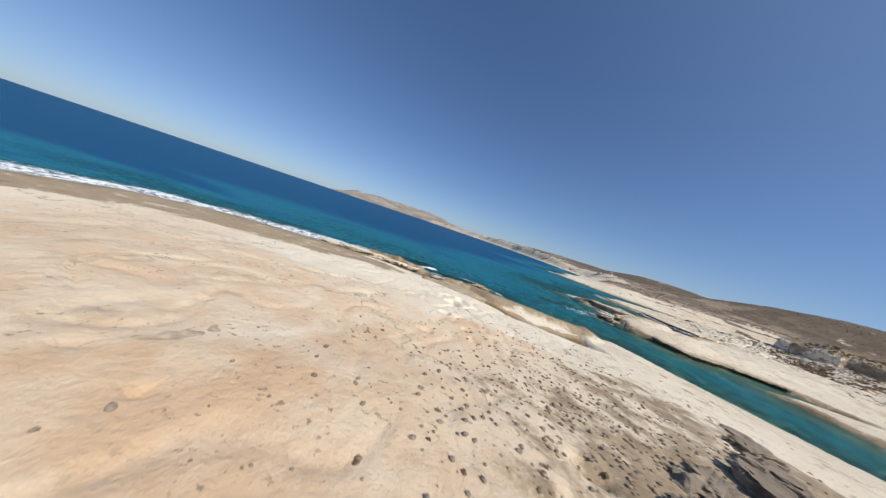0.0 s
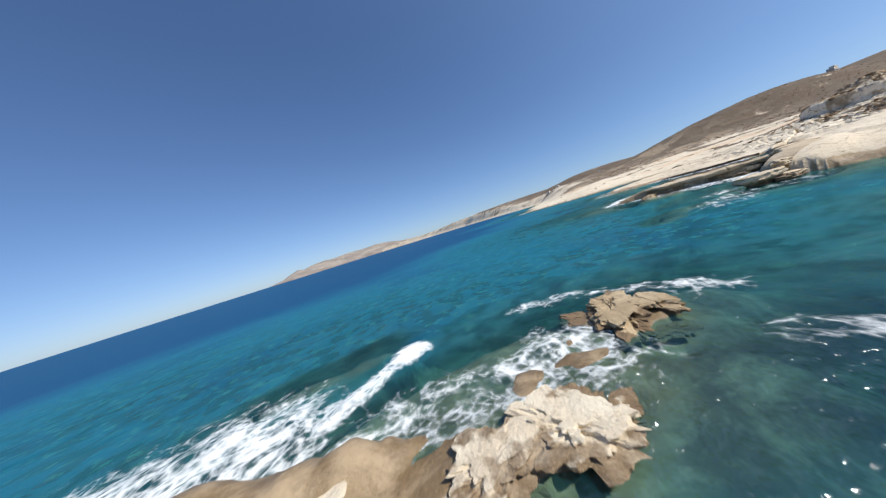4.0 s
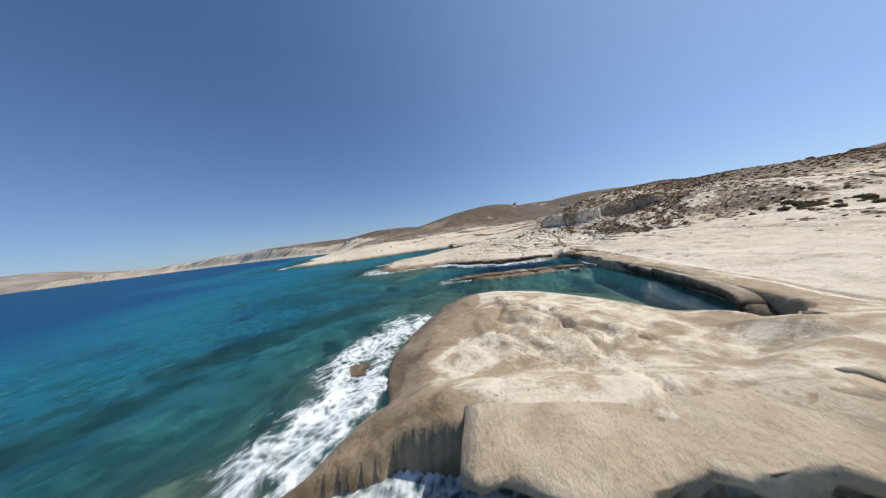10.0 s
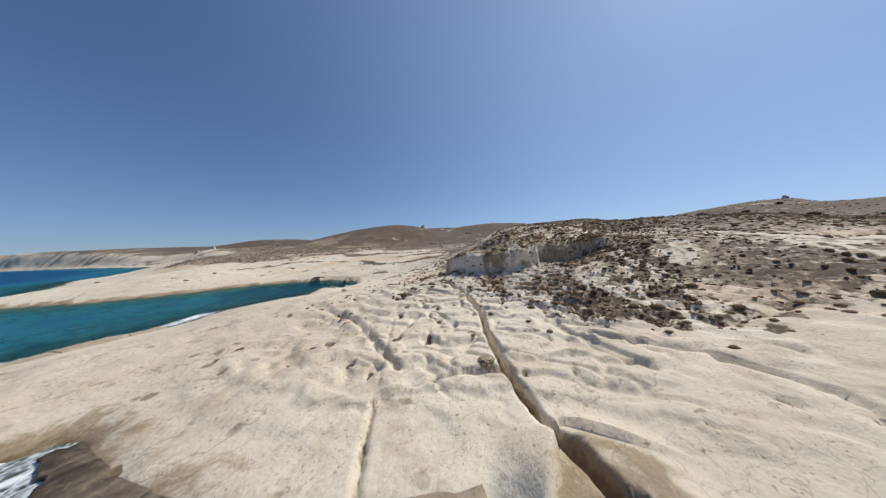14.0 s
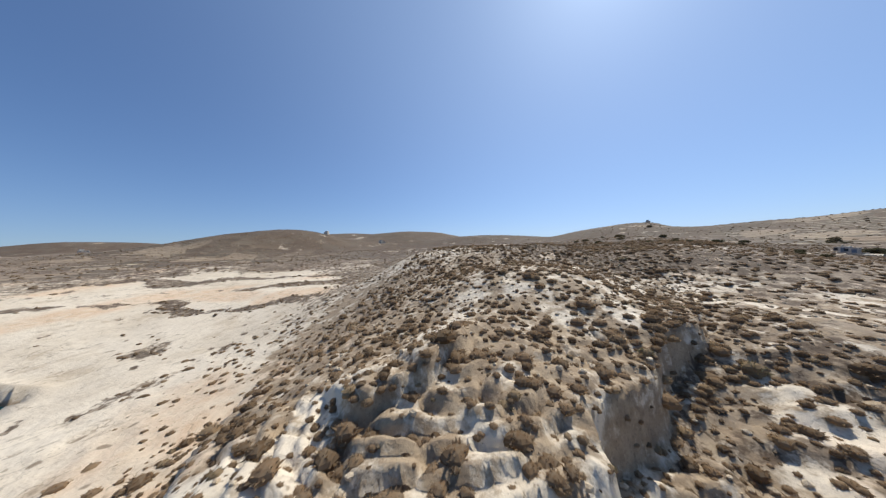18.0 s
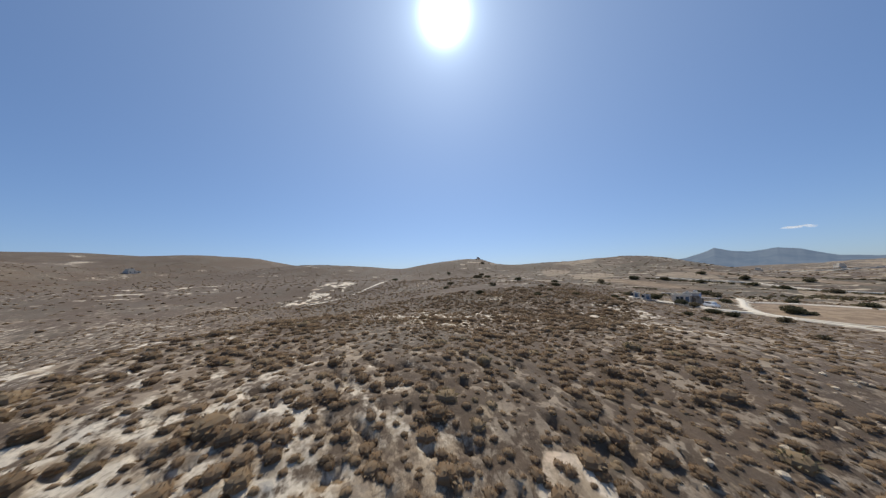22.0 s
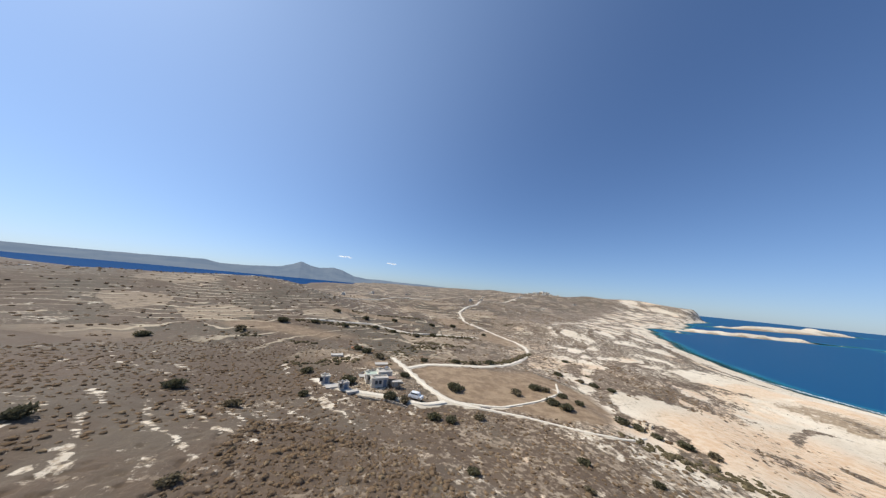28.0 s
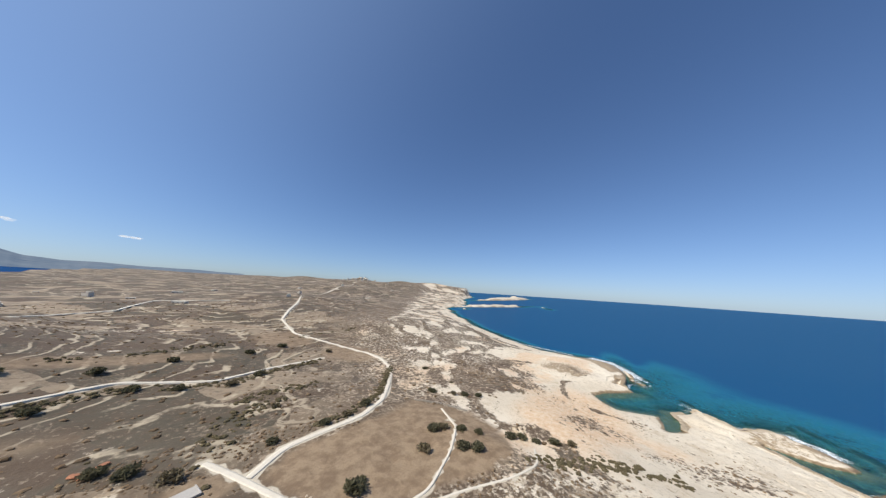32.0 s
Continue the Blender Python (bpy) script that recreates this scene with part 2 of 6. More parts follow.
    col = g.mix(g.math("MULTIPLY", dark_plot, g.span(g.noise(0.4, 6, 0.7), 0.35, 0.6, 0, 0.7)), col, rgb(0.085, 0.07, 0.043))
    mask = g.math("MULTIPLY", farmed, broken)
    col = g.mix(g.math("MULTIPLY", g.math("MULTIPLY", strip, mask), g.span(g.noise(0.5, 5, 0.7), 0.3, 0.5)), col, rgb(0.47, 0.38, 0.26))
    col = g.mix(g.math("MULTIPLY", g.math("MULTIPLY", hedge, mask), g.span(g.noise(0.3, 5, 0.7), 0.42, 0.55)), col, rgb(0.07, 0.058, 0.035))
    field = g.mix(g.span(g.noise(0.3, 7, 0.65), 0.35, 0.65), rgb(0.20, 0.13, 0.074), rgb(0.32, 0.225, 0.135))
    field = g.mix(g.span(g.noise(2.2, 6, 0.7), 0.55, 0.7, 0, 0.6), field, rgb(0.15, 0.10, 0.06))
    col = g.mix(g.attr("field"), col, field)
    road = g.mix(g.span(fine, 0.35, 0.7), rgb(0.50, 0.42, 0.31), rgb(0.62, 0.54, 0.42))
    col = g.mix(g.span(g.math("ADD", g.attr("road"), g.math("MULTIPLY", g.math("SUBTRACT", mid, 0.5), 0.5)), 0.45, 0.7), col, road)
    # weed and wet rock near the waterline
    blot = g.noise(0.42, 8, 0.7, dist=0.6)
    wet = g.math("ADD", g.attr("wet"), g.math("MULTIPLY", g.math("SUBTRACT", blot, 0.5), 1.7))
    tan = g.mix(g.noise(1.2, 6, 0.7), rgb(0.20, 0.13, 0.066), rgb(0.41, 0.285, 0.155))
    weed = g.mix(g.noise(2.4, 6, 0.7), rgb(0.09, 0.06, 0.03), rgb(0.28, 0.185, 0.09))
    col = g.mix(g.span(wet, 0.25, 0.6, 0, 0.85), col, tan)
    col = g.mix(g.span(wet, 0.72, 1.05), col, weed)
    bed = g.mix(g.span(g.noise(0.2, 7, 0.72, dist=0.7), 0.34, 0.54), rgb(0.33, 0.29, 0.19), rgb(0.085, 0.068, 0.042))
    col = g.mix(g.span(g.height(), -0.35, -0.9), col, g.mix(g.span(g.noise(1.0, 6, 0.7), 0.4, 0.7, 0, 0.7), bed, rgb(0.10, 0.085, 0.05)))
    veins = g.voronoi(0.55, "DISTANCE_TO_EDGE", at=g.warped(1.4))
    col = g.mix(g.math("MULTIPLY", g.math("MULTIPLY", g.span(veins, 0.014, 0.004), g.span(g.noise(0.12, 4), 0.46, 0.6, 0, 0.4)), g.span(g.attr("pale"), 0.2, 0.7, 1.0, 0.15)), col, g.mix(g.attr("pink"), rgb(0.22, 0.16, 0.10), col))
    rough = g.span(wet, 0.5, 1.0, 0.92, 0.5)
    nrm = g.bump(g.noise(0.9, 8, 0.66), 0.5, 0.40)
    nrm = g.bump(g.noise(7.0, 5, 0.7), 0.3, 0.05, nrm)
    g.surface(col, rough, nrm)
    return g.m


def sea_material():
    g = Nodes("sea_water")
    depth = g.attr("depth")
    swell = g.noise(0.045, 6, 0.6, dist=0.6)
    patch = g.noise(0.16, 6, 0.66, dist=0.8)
    col = g.mix(g.span(depth, 0.8, 5.0), rgb(0.05, 0.26, 0.275), rgb(0.014, 0.175, 0.265))
    col = g.mix(g.span(depth, 4.0, 11.0), col, rgb(0.003, 0.043, 0.148))
    col = g.mix(g.span(swell, 0.48, 0.66, 0, 0.55), col, rgb(0.004, 0.07, 0.17))
    col = g.mix(g.math("MULTIPLY", g.span(patch, 0.52, 0.64), g.span(depth, 7.0, 2.5, 0.0, 0.7)), col, rgb(0.01, 0.05, 0.075))
    dapple = g.noise(0.5, 4, 0.55, dist=0.3)
    fine_dapple = g.noise(1.1, 3, 0.55, dist=0.3)
    shallow = g.span(depth, 9.0, 3.0)
    col = g.mix(g.math("MULTIPLY", g.span(dapple, 0.46, 0.60, 0, 0.85), shallow), col, rgb(0.012, 0.115, 0.14))
    col = g.mix(g.math("MULTIPLY", g.span(fine_dapple, 0.54, 0.66, 0, 0.6), shallow), col, rgb(0.055, 0.30, 0.27))
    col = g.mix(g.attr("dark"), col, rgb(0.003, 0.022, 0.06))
    chop = g.noise(0.5, 4, 0.55, at=g.scaled((1.0, 0.55, 1.0)))
    ripple = g.noise(2.8, 2, 0.5)
    nrm = g.bump(chop, 1.0, 0.45)
    nrm = g.bump(ripple, 1.0, 0.24, nrm)
    body = g.n("ShaderNodeBsdfDiffuse")
    g.put(body.inputs[0], col)
    g.put(body.inputs["Normal"], g.bump(chop, 0.6, 0.4))
    gloss = g.n("ShaderNodeBsdfGlossy")
    gloss.inputs["Roughness"].default_value = 0.1
    g.put(gloss.inputs["Normal"], nrm)
    water = g.n("ShaderNodeMixShader")
    water.inputs[0].default_value = 0.06
    g.nt.links.new(body.outputs[0], water.inputs[1])
    g.nt.links.new(gloss.outputs[0], water.inputs[2])
    clear = g.n("ShaderNodeBsdfTransparent")
    g.put(clear.inputs[0], g.mix(g.span(depth, 0.0, 4.0), rgb(0.66, 0.90, 0.88), rgb(0.10, 0.55, 0.64)))
    both = g.n("ShaderNodeMixShader")
    g.put(both.inputs[0], g.span(depth, 0.0, 7.0, 0.1, 1.0, False))
    g.nt.links.new(clear.outputs[0], both.inputs[1])
    g.nt.links.new(water.outputs[0], both.inputs[2])
    shine = g.n("ShaderNodeMixShader")
    shine.inputs[0].default_value = 0.065
    g.nt.links.new(both.outputs[0], shine.inputs[1])
    g.nt.links.new(gloss.outputs[0], shine.inputs[2])
    # foam
    foam = g.n("ShaderNodeBsdfPrincipled")
    foam.inputs["Base Color"].default_value = rgb(0.86, 0.88, 0.88)
    foam.inputs["Roughness"].default_value = 0.9
    lace = g.math("SUBTRACT", 1.0, g.math("MULTIPLY", g.voronoi(0.8, "DISTANCE_TO_EDGE"), 2.4))
    lace2 = g.math("SUBTRACT", 1.0, g.math("MULTIPLY", g.voronoi(2.3, "DISTANCE_TO_EDGE"), 3.2))
    f = g.math("ADD", g.attr("foam"), g.math("MULTIPLY", g.math("SUBTRACT", g.noise(0.45, 9, 0.72, dist=1.6), 0.5), 1.9))
    f = g.math("ADD", f, g.math("MULTIPLY", g.math("SUBTRACT", lace, 0.55), 0.30))
    f = g.math("ADD", f, g.math("MULTIPLY", g.math("SUBTRACT", lace2, 0.55), 0.18))
    last = g.n("ShaderNodeMixShader")
    g.put(last.inputs[0], g.span(f, 0.42, 1.05, 0, 0.96))
    g.nt.links.new(shine.outputs[0], last.inputs[1])
    g.nt.links.new(foam.outputs[0], last.inputs[2])
    g.nt.links.new(last.outputs[0], g.out.inputs[0])
    return g.m


GROUND = ground_material()
SEA = sea_material()

# ---------------------------------------------------------------- noise and plan helpers
def hashed(ix, iy, seed):
    h = (ix.astype(np.int64) * 374761393 + iy.astype(np.int64) * 668265263 + seed * 974634777) & 0xFFFFFFFF
    h = ((h ^ (h >> 13)) * 1274126177) & 0xFFFFFFFF
    return ((h ^ (h >> 16)) & 0xFFFFFF) / float(0xFFFFFF)


def vnoise(x, y, seed=0):
    ix, iy = np.floor(x), np.floor(y)
    fx, fy = x - ix, y - iy
    fx, fy = fx * fx * (3 - 2 * fx), fy * fy * (3 - 2 * fy)
    a, b = hashed(ix, iy, seed), hashed(ix + 1, iy, seed)
    c, d = hashed(ix, iy + 1, seed), hashed(ix + 1, iy + 1, seed)
    return (a + (b - a) * fx) * (1 - fy) + (c + (d - c) * fx) * fy


def fbm(x, y, scale, octaves=4, seed=0, gain=0.5):
    """About -0.5 to 0.5; scale is the size of the largest lumps, in metres."""
    out, amp, total, f = 0.0, 1.0, 0.0, 1.0 / scale
    for n in range(octaves):
        out = out + amp * vnoise(x * f + 17.3 * n, y * f - 9.1 * n, seed + n)
        total += amp
        amp, f = amp * gain, f * 2.03
    return out / total - 0.5


def step(v, a, b):
    t = np.clip((v - a) / (b - a), 0, 1)
    return t * t * (3 - 2 * t)


def line_distance(x, y, pts, closed=False):
    """Distance to a polyline."""
    best = np.full(x.shape, 1e12)
    n = len(pts)
    for i in range(n if closed else n - 1):
        (ax, ay), (bx, by) = pts[i], pts[(i + 1) % n]
        dx, dy = bx - ax, by - ay
        t = np.clip(((x - ax) * dx + (y - ay) * dy) / (dx * dx + dy * dy + 1e-9), 0, 1)
        best = np.minimum(best, (x - ax - t * dx) ** 2 + (y - ay - t * dy) ** 2)
    return np.sqrt(best)


def inside(x, y, pts):
    hit = np.zeros(x.shape, bool)
    n = len(pts)
    for i in range(n):
        (ax, ay), (bx, by) = pts[i], pts[(i + 1) % n]
        if ay == by:
            continue
        hit ^= ((ay > y) != (by > y)) & (x < (bx - ax) * (y - ay) / (by - ay) + ax)
    return hit


def signed(x, y, pts):
    """Distance to a closed outline, positive inside."""
    return np.where(inside(x, y, pts), 1.0, -1.0) * line_distance(x, y, pts, True)


# ---------------------------------------------------------------- plan
COAST_WEST = [(-2600, -1900), (-1500, -900), (-900, -620), (-560, -400), (-330, -330), (-268, -274), (-180, -199),
              (-110, -114), (-67, -66), (-26.22, -11.55), (-14.18, 15.97), (-16.76, 40.05), (-19.34, 55.53), (-17.62, 65.85), (-11.6, 73.59), (-1.28, 78.75),
              (7.32, 81.33), (15.92, 83.05), (21.94, 83.05), (30.54, 83.05), (38.28, 82.19), (46.02, 82.19)]
COAST_MID = [(53, 86), (60, 79), (68, 72), (77, 67.5), (84, 71), (90, 80), (87, 88), (84, 96), (92, 97), (99, 98), (95, 103), (88, 105), (80, 103), (74.5, 102),
             (70, 108), (66, 112.5), (70.5, 114), (75, 116.5), (79, 120.5), (79.5, 123), (76.5, 125.5), (74, 128), (71, 131), (66.3, 137.2), (61.6, 139.7), (64.3, 140.0), (67.5, 140.8), (69.5, 143.8), (73.9, 147), (80.6, 149.8), (83.5, 150.5), (87, 148.3), (88.3, 143),
             (87.5, 137), (85.5, 132), (84, 128.5), (87, 127), (92, 131), (98, 135.5), (107, 143.5), (112, 147), (117, 149.5)]
COAST_EAST = [(115, 153), (111, 158), (108.5, 162), (107, 170), (107, 179), (100, 181.5), (95, 186.5), (96, 194), (105, 206),
              (119, 208), (128, 214), (139, 215), (152, 212), (161, 216), (171, 223), (171, 240), (165, 247), (153, 257),
              (134, 264), (120, 274), (95, 316), (121, 334), (128, 362), (142, 434), (197, 474), (205, 560), (260, 800),
              (250, 1300), (120, 1900), (-160, 2400), (-443, 2750), (-900, 3300), (-900, 6500)]
LAND = COAST_WEST + COAST_MID + COAST_EAST + [(8000, 6500), (8000, -8000), (-2600, -8000)]
ISLETS = [  # x, y, half length, half width, turn, height
    (24.6, 86.6, 5.2, 2.2, 0.3, 0.12), (30.88, 91.31, 3.1, 1.63, 0.2, 0.21), (15.06, 85.29, 7.31, 1.29, 0.22, 1.38), (98, 152, 9.5, 1.9, -0.84, 0.3),
    (65.4, 132.3, 1.1, 0.9, 0.4, 0.6), 
    (-610, -306, 215, 15, -0.2, 8), (-780, -168, 24, 6, 0.4, 5), (-850, -205, 9, 5, 0.4, 3), (-372, -292, 9, 5, 0.3, 5), (-1600, -640, 620, 36, 0.104, 18), (-2100, -800, 300, 40, 0.35, 22)]
SHOALS = [  # x, y, half length, half width, turn, depth under water
    (22.8, 88.4, 6.6, 3.2, 0.35, 0.12), (14.8, 94.2, 4.5, 1.6, 0.5, 0.5), (52.2, 111.2, 3.6, 1.5, 0.2, 0.7), (49.4, 109.6, 3.0, 1.4, 0.5, 0.8), (59.5, 119.8, 5.0, 1.2, 0.6, 1.3),
    (56.0, 144.2, 7.5, 1.6, -0.25, 0.9), (62.4, 140.3, 2.6, 0.9, -0.35, 0.1), (67.2, 129.8, 3.6, 2.2, -0.5, -0.12), (62.0, 131.0, 4.0, 2.2, 0.3, 0.9), (53.0, 152.0, 8.0, 1.6, 0.3, 1.2), (70.0, 160.0, 10.0, 2.0, 0.2, 1.1),
    (82.0, 158.5, 9.0, 1.8, -0.1, 0.6), (93.0, 176.0, 7.0, 2.4, 0.5, 0.5), (61.0, 109.6, 4.0, 2.2, -0.3, 0.5)]
SLABBED = [(22.4, 79.1), (23.8, 79.7), (25.2, 80.5), (27.6, 81.2), (29, 81.8), (29.9, 82.1), (34, 79.8), (47, 80), (47, 72.5), (36, 72), (28.5, 75.2), (27, 75.3), (25.3, 75.4), (23.8, 75.5), (23, 76.3), (22.6, 77.4)]
BAY = [(640, -690), (1100, -640), (7900, -1500), (7900, -7900), (-300, -7900), (150, -2600), (430, -1040), (518, -760)]
CLIFF = [(168, 183), (158, 177), (151.5, 170), (152.3, 166), (155.2, 161), (158.6, 157.3), (161, 157.5), (165, 152), (169, 149.5),
         (172, 145), (178, 140), (187, 136), (200, 150), (190, 175)]
SCRUB = [(150, 176), (154, 171), (150, 167), (147, 161), (143, 152), (140, 140), (134, 126), (148, 110), (160, 95), (165, 75), (168, 58),
         (150, 25), (120, -30), (60, -120), (-40, -200), (-160, -300), (-250, -380), (-800, -800), (-2600, -2400), (-2600, -8000),
         (8000, -8000), (8000, 6500), (-700, 6500), (-700, 3300), (-130, 2500), (170, 1900), (300, 1300), (310, 820), (260, 600),
         (240, 500), (190, 420), (150, 380), (160, 325), (188, 303), (215, 298), (246, 290), (262, 252), (240, 228), (214, 215), (196, 210), (180, 206), (170, 194), (161, 185)]
FIELD = [(228, 22), (224, 38), (218, 46), (205, 50), (190, 58), (178, 60), (165, 50), (162, 36), (172, 16), (190, 17.5), (208, 17), (220, 17)]
ROADS = [  # half width, line
    (2.1, [(234, 8), (231, 16), (229, 23), (225, 38), (220, 47), (214, 50)]),
    (0.8, [(214, 50), (200, 56), (188, 63), (178, 66), (168, 62)]),
    (2.3, [(229, 20), (220, 14.5), (208, 14.5), (196, 14), (182, 8), (166, -6), (151, -21), (142, -40), (141, -56), (147, -80), (160, -120), (150, -170)]),
    (2.0, [(221, 48), (228, 51), (235, 47.5), (243, 45), (252, 42), (258, 36)]),
    (0.9, [(219, 47.5), (205, 50.5), (190, 46), (178, 40), (170, 28)]),
    (1.8, [(282, -40), (264, -45), (246, -54), (221, -45), (199, -53), (170, -60)]),
    (2.6, [(150, -330), (215, -339), (243, -254), (287, -232), (330, -200)]),
    (1.5, [(353, 117.5), (344.4, 123), (330, 132.5), (317.7, 140.9), (307.9, 152.5), (300, 163)]),
    (3.0, [(150, -170), (100, -260), (20, -420), (-120, -600), (-400, -900), (-800, -1400)])]
CRACKS = [  # width, depth, line
    (0.5, 1.0, [(115, 148.4), (117, 149.8), (118.6, 151.2)]), (0.14, 0.3, [(117.3, 163), (111.9, 159.1)]),
    (0.34, 1.2, [(116, 149), (119.3, 152.4), (123.9, 155.6), (126.5, 157.1), (131, 159.6), (135.4, 161.6), (141.6, 166.2), (146, 171.6)]),
    (0.2, 0.5, [(117, 162.8), (118.4, 162.1), (120.5, 160.4), (122.7, 158.3), (124, 155.6)]),
    (0.12, 0.2, [(116, 162), (119.8, 164.5), (127.5, 169.6), (133, 173)]),
    (0.2, 0.6, [(117, 149), (112, 143.6), (104, 137.2), (96, 130.5), (90, 125)]),
    (0.12, 0.2, [(80, 140.5), (77.7, 136), (75, 133), (71.8, 130.6)]),
    (0.1, 0.12, [(72, 143), (74, 139), (74.5, 135)]),
    (0.35, 0.6, [(133.2, 149.5), (132.6, 146), (131.5, 141.7), (128, 138.5), (122, 136)]),
    (0.15, 0.15, [(15.49, 49.08), (18.5, 47.36), (20.48, 46.67)]), (0.12, 0.15, [(20.91, 50.37), (21.94, 49.08), (22.46, 47.45)]),
    (0.15, 0.2, [(24.18, 58.11), (24.69, 57.42), (25.98, 56.91)]), (0.2, 0.25, [(31.23, 67.57), (30.2, 66.54), (29.42, 65.51), (28.99, 64.56), (28.82, 63.61)]), (0.5, 0.35, [(29.77, 69.89), (30.28, 68.95), (30.8, 68.43), (31.74, 68.52)]),
    (0.2, 0.3, [(33.72, 71.18), (34.24, 70.92), (35.01, 70.32)]),
    (0.9, 0.8, [(157.5, 177.7), (155.5, 181.5), (153.2, 184.5)]), (0.6, 0.7, [(152.1, 172.3), (149.8, 175.2), (146.4, 178.2)]), (0.5, 0.6, [(149.6, 172.3), (146.6, 173.9), (143, 176)]),
    (0.5, 0.5, [(158, 196), (150, 197), (145, 195)]), (0.4, 0.5, [(137, 150), (142, 151.5), (147, 156)]), (0.5, 0.4, [(128, 146), (134, 152), (140, 155)]), (0.4, 0.5, [(121, 164), (128, 176), (131, 190)]),
    (0.7, 0.5, [(150, 128), (143, 132), (138, 139)]), (0.6, 0.5, [(120, 122), (126, 128), (131, 131)])]
PITS = [  # x, y, radius, depth
    (25.9, 45.21, 0.43, 0.52), (23.57, 45.3, 0.52, 0.21), (21.85, 46.59, 0.43, 0.17), (21.94, 49.08, 0.3, 0.26), (17.38, 48.99, 0.47, 0.17), (29.34, 62.07, 0.77, 0.77),
    (30.71, 62.58, 0.69, 0.6), (31.49, 59.92, 0.77, 0.77), (32.17, 58.28, 0.86, 0.6), (26.15, 57.16, 0.34, 0.52), (23.23, 55.96, 0.3, 0.52), (20.31, 57.85, 0.43, 0.17),
    (29.16, 56.56, 0.69, 0.77), (28.39, 69.72, 0.77, 0.69), (38.28, 73.59, 1.03, 0.43), (33.98, 71.01, 0.52, 0.26), (117.3, 142, 1.0, 0.8), (108, 141.3, 1.1, 0.9), (114.7, 144.9, 0.7, 0.6), (36.56, 50.37, 1.03, 0.6), (38.71, 48.65, 0.86, 0.52)]
STEEP = [[(28, 83.2), (30.5, 83.2), (38.3, 82.3), (46, 82.2)], [(84, 127), (92, 131), (107, 143.5), (117, 150)], [(66, 112.5), (70.5, 114), (75, 116.5), (79, 120.5), (79.5, 123), (76.5, 125.5), (74, 128), (71, 131), (66, 137)], [(150, 212), (161, 216.5), (171.5, 224), (171.5, 240), (163, 248)]]
SURF = [  # width, strength, line
    (4.2, 0.74, [(-22.78, 57.25), (-19.34, 69.29), (-12.46, 75.31), (-1.28, 80.9), (6.5, 84.6), (14.5, 88.0)]), (1.0, 0.92, [(17.6, 89.2), (18.8, 91.4), (20.3, 93.6)]),
    (2.2, 0.56, [(19.5, 87.6), (22.5, 88.4), (26.0, 88.6), (28.0, 89.4)]), (1.0, 0.55, [(27.5, 95.2), (30.6, 95.2), (33.5, 93.2), (36, 91.5)]), (0.9, 0.6, [(49.5, 84.4), (43.0, 84.2), (38.4, 84.2), (34.4, 87.0)]),
    (2.4, 0.74, [(64.0, 142.0), (67.3, 143.4), (69.8, 147), (75.5, 150)]), (2.6, 0.66, [(64.5, 139), (66.8, 135.4), (70, 131.6), (73.5, 127.6)]), (4.4, 0.72, [(72, 127), (75.5, 122.5), (74.5, 119)]),
    (1.6, 0.45, [(60, 114.5), (64, 115), (70, 116)]), (1.8, 0.44, [(66, 131.5), (68.5, 128.5), (70.5, 126)]), (2.4, 0.42, [(54, 109), (59, 110), (64, 109.5)]),
    (2.6, 0.68, [(107, 180), (100, 184), (93, 189), (95, 197)]), (3.0, 0.72, [(105, 178), (106, 170), (107.5, 161), (111, 157)]), (1.8, 0.60, [(89.5, 160), (94, 157.5), (98, 153.5), (101, 150), (103.5, 146)]),
    (0.8, 0.6, [(106, 143.4), (110, 146.3), (113, 148.4)]), (1.4, 0.8, [(104, 209), (119, 211), (128, 217)]), (2.4, 0.7, [(90, 300), (93, 320), (118, 336)]), (2.0, 0.7, [(-21.06, 40.05), (-29.66, -11.55), (-48.58, -51.11)])]
HEIGHTS = [  # x, y, height of the land
    (28.82, 44.35, 4.82), (24.52, 55.53, 4.3), (28.82, 65.85, 2.92), (50.32, 57.25, 3.87), (-5.58, 31.45, 3.44), (80, 50, 2.5), (107, 89, 2.5), (130, 110, 3.5),
    (118, 140, 1.8), (135, 143, 2.6), (147, 141, 4.5), (125, 157, 2.8), (137, 160, 5.2), (147, 161, 8.2), (138, 180, 5.0),
    (158, 149, 9.2), (153, 166, 10.2), (161, 165, 14.0), (178, 138, 11.5), (185, 155, 16.0), (216, 152, 19.5), (223, 166, 19.7),
    (211, 128, 17.6), (245, 105, 18.8), (184, 51, 11.0), (160, 55, 7.8), (78, 141, 2.1), (80, 127, 1.9), (80, 116, 3.4), (165, 200, 4.5)]
HEIGHTS_INLAND = [
    (268, 102, 21.0), (305, 82, 23.5), (366, 147, 21.5), (362, 117, 21.8), (239, 38, 13.0), (230, 21, 11.6), (209, 50, 11.2),
    (140, -33, 8.5), (130, 10, 7.6), (69, -134, 17.0), (312, 173, 14.6), (225, 216, 8.0), (200, 240, 4.5), (488, -28, 43), (455, -75, 32), (493, 477, 50),
    (430, 250, 22), (300, 330, 14), (600, 150, 42), (720, 330, 62), (300, -60, 17), (420, -200, 20), (250, -120, 16), (150, -250, 22),
    (60, -420, 24), (-150, -420, 13), (-900, -720, 12), (-1100, -800, 16), (-650, -520, 10), (-268, -300, 5), (-330, -370, 7), (-480, -460, 10), (-200, -250, 5)]
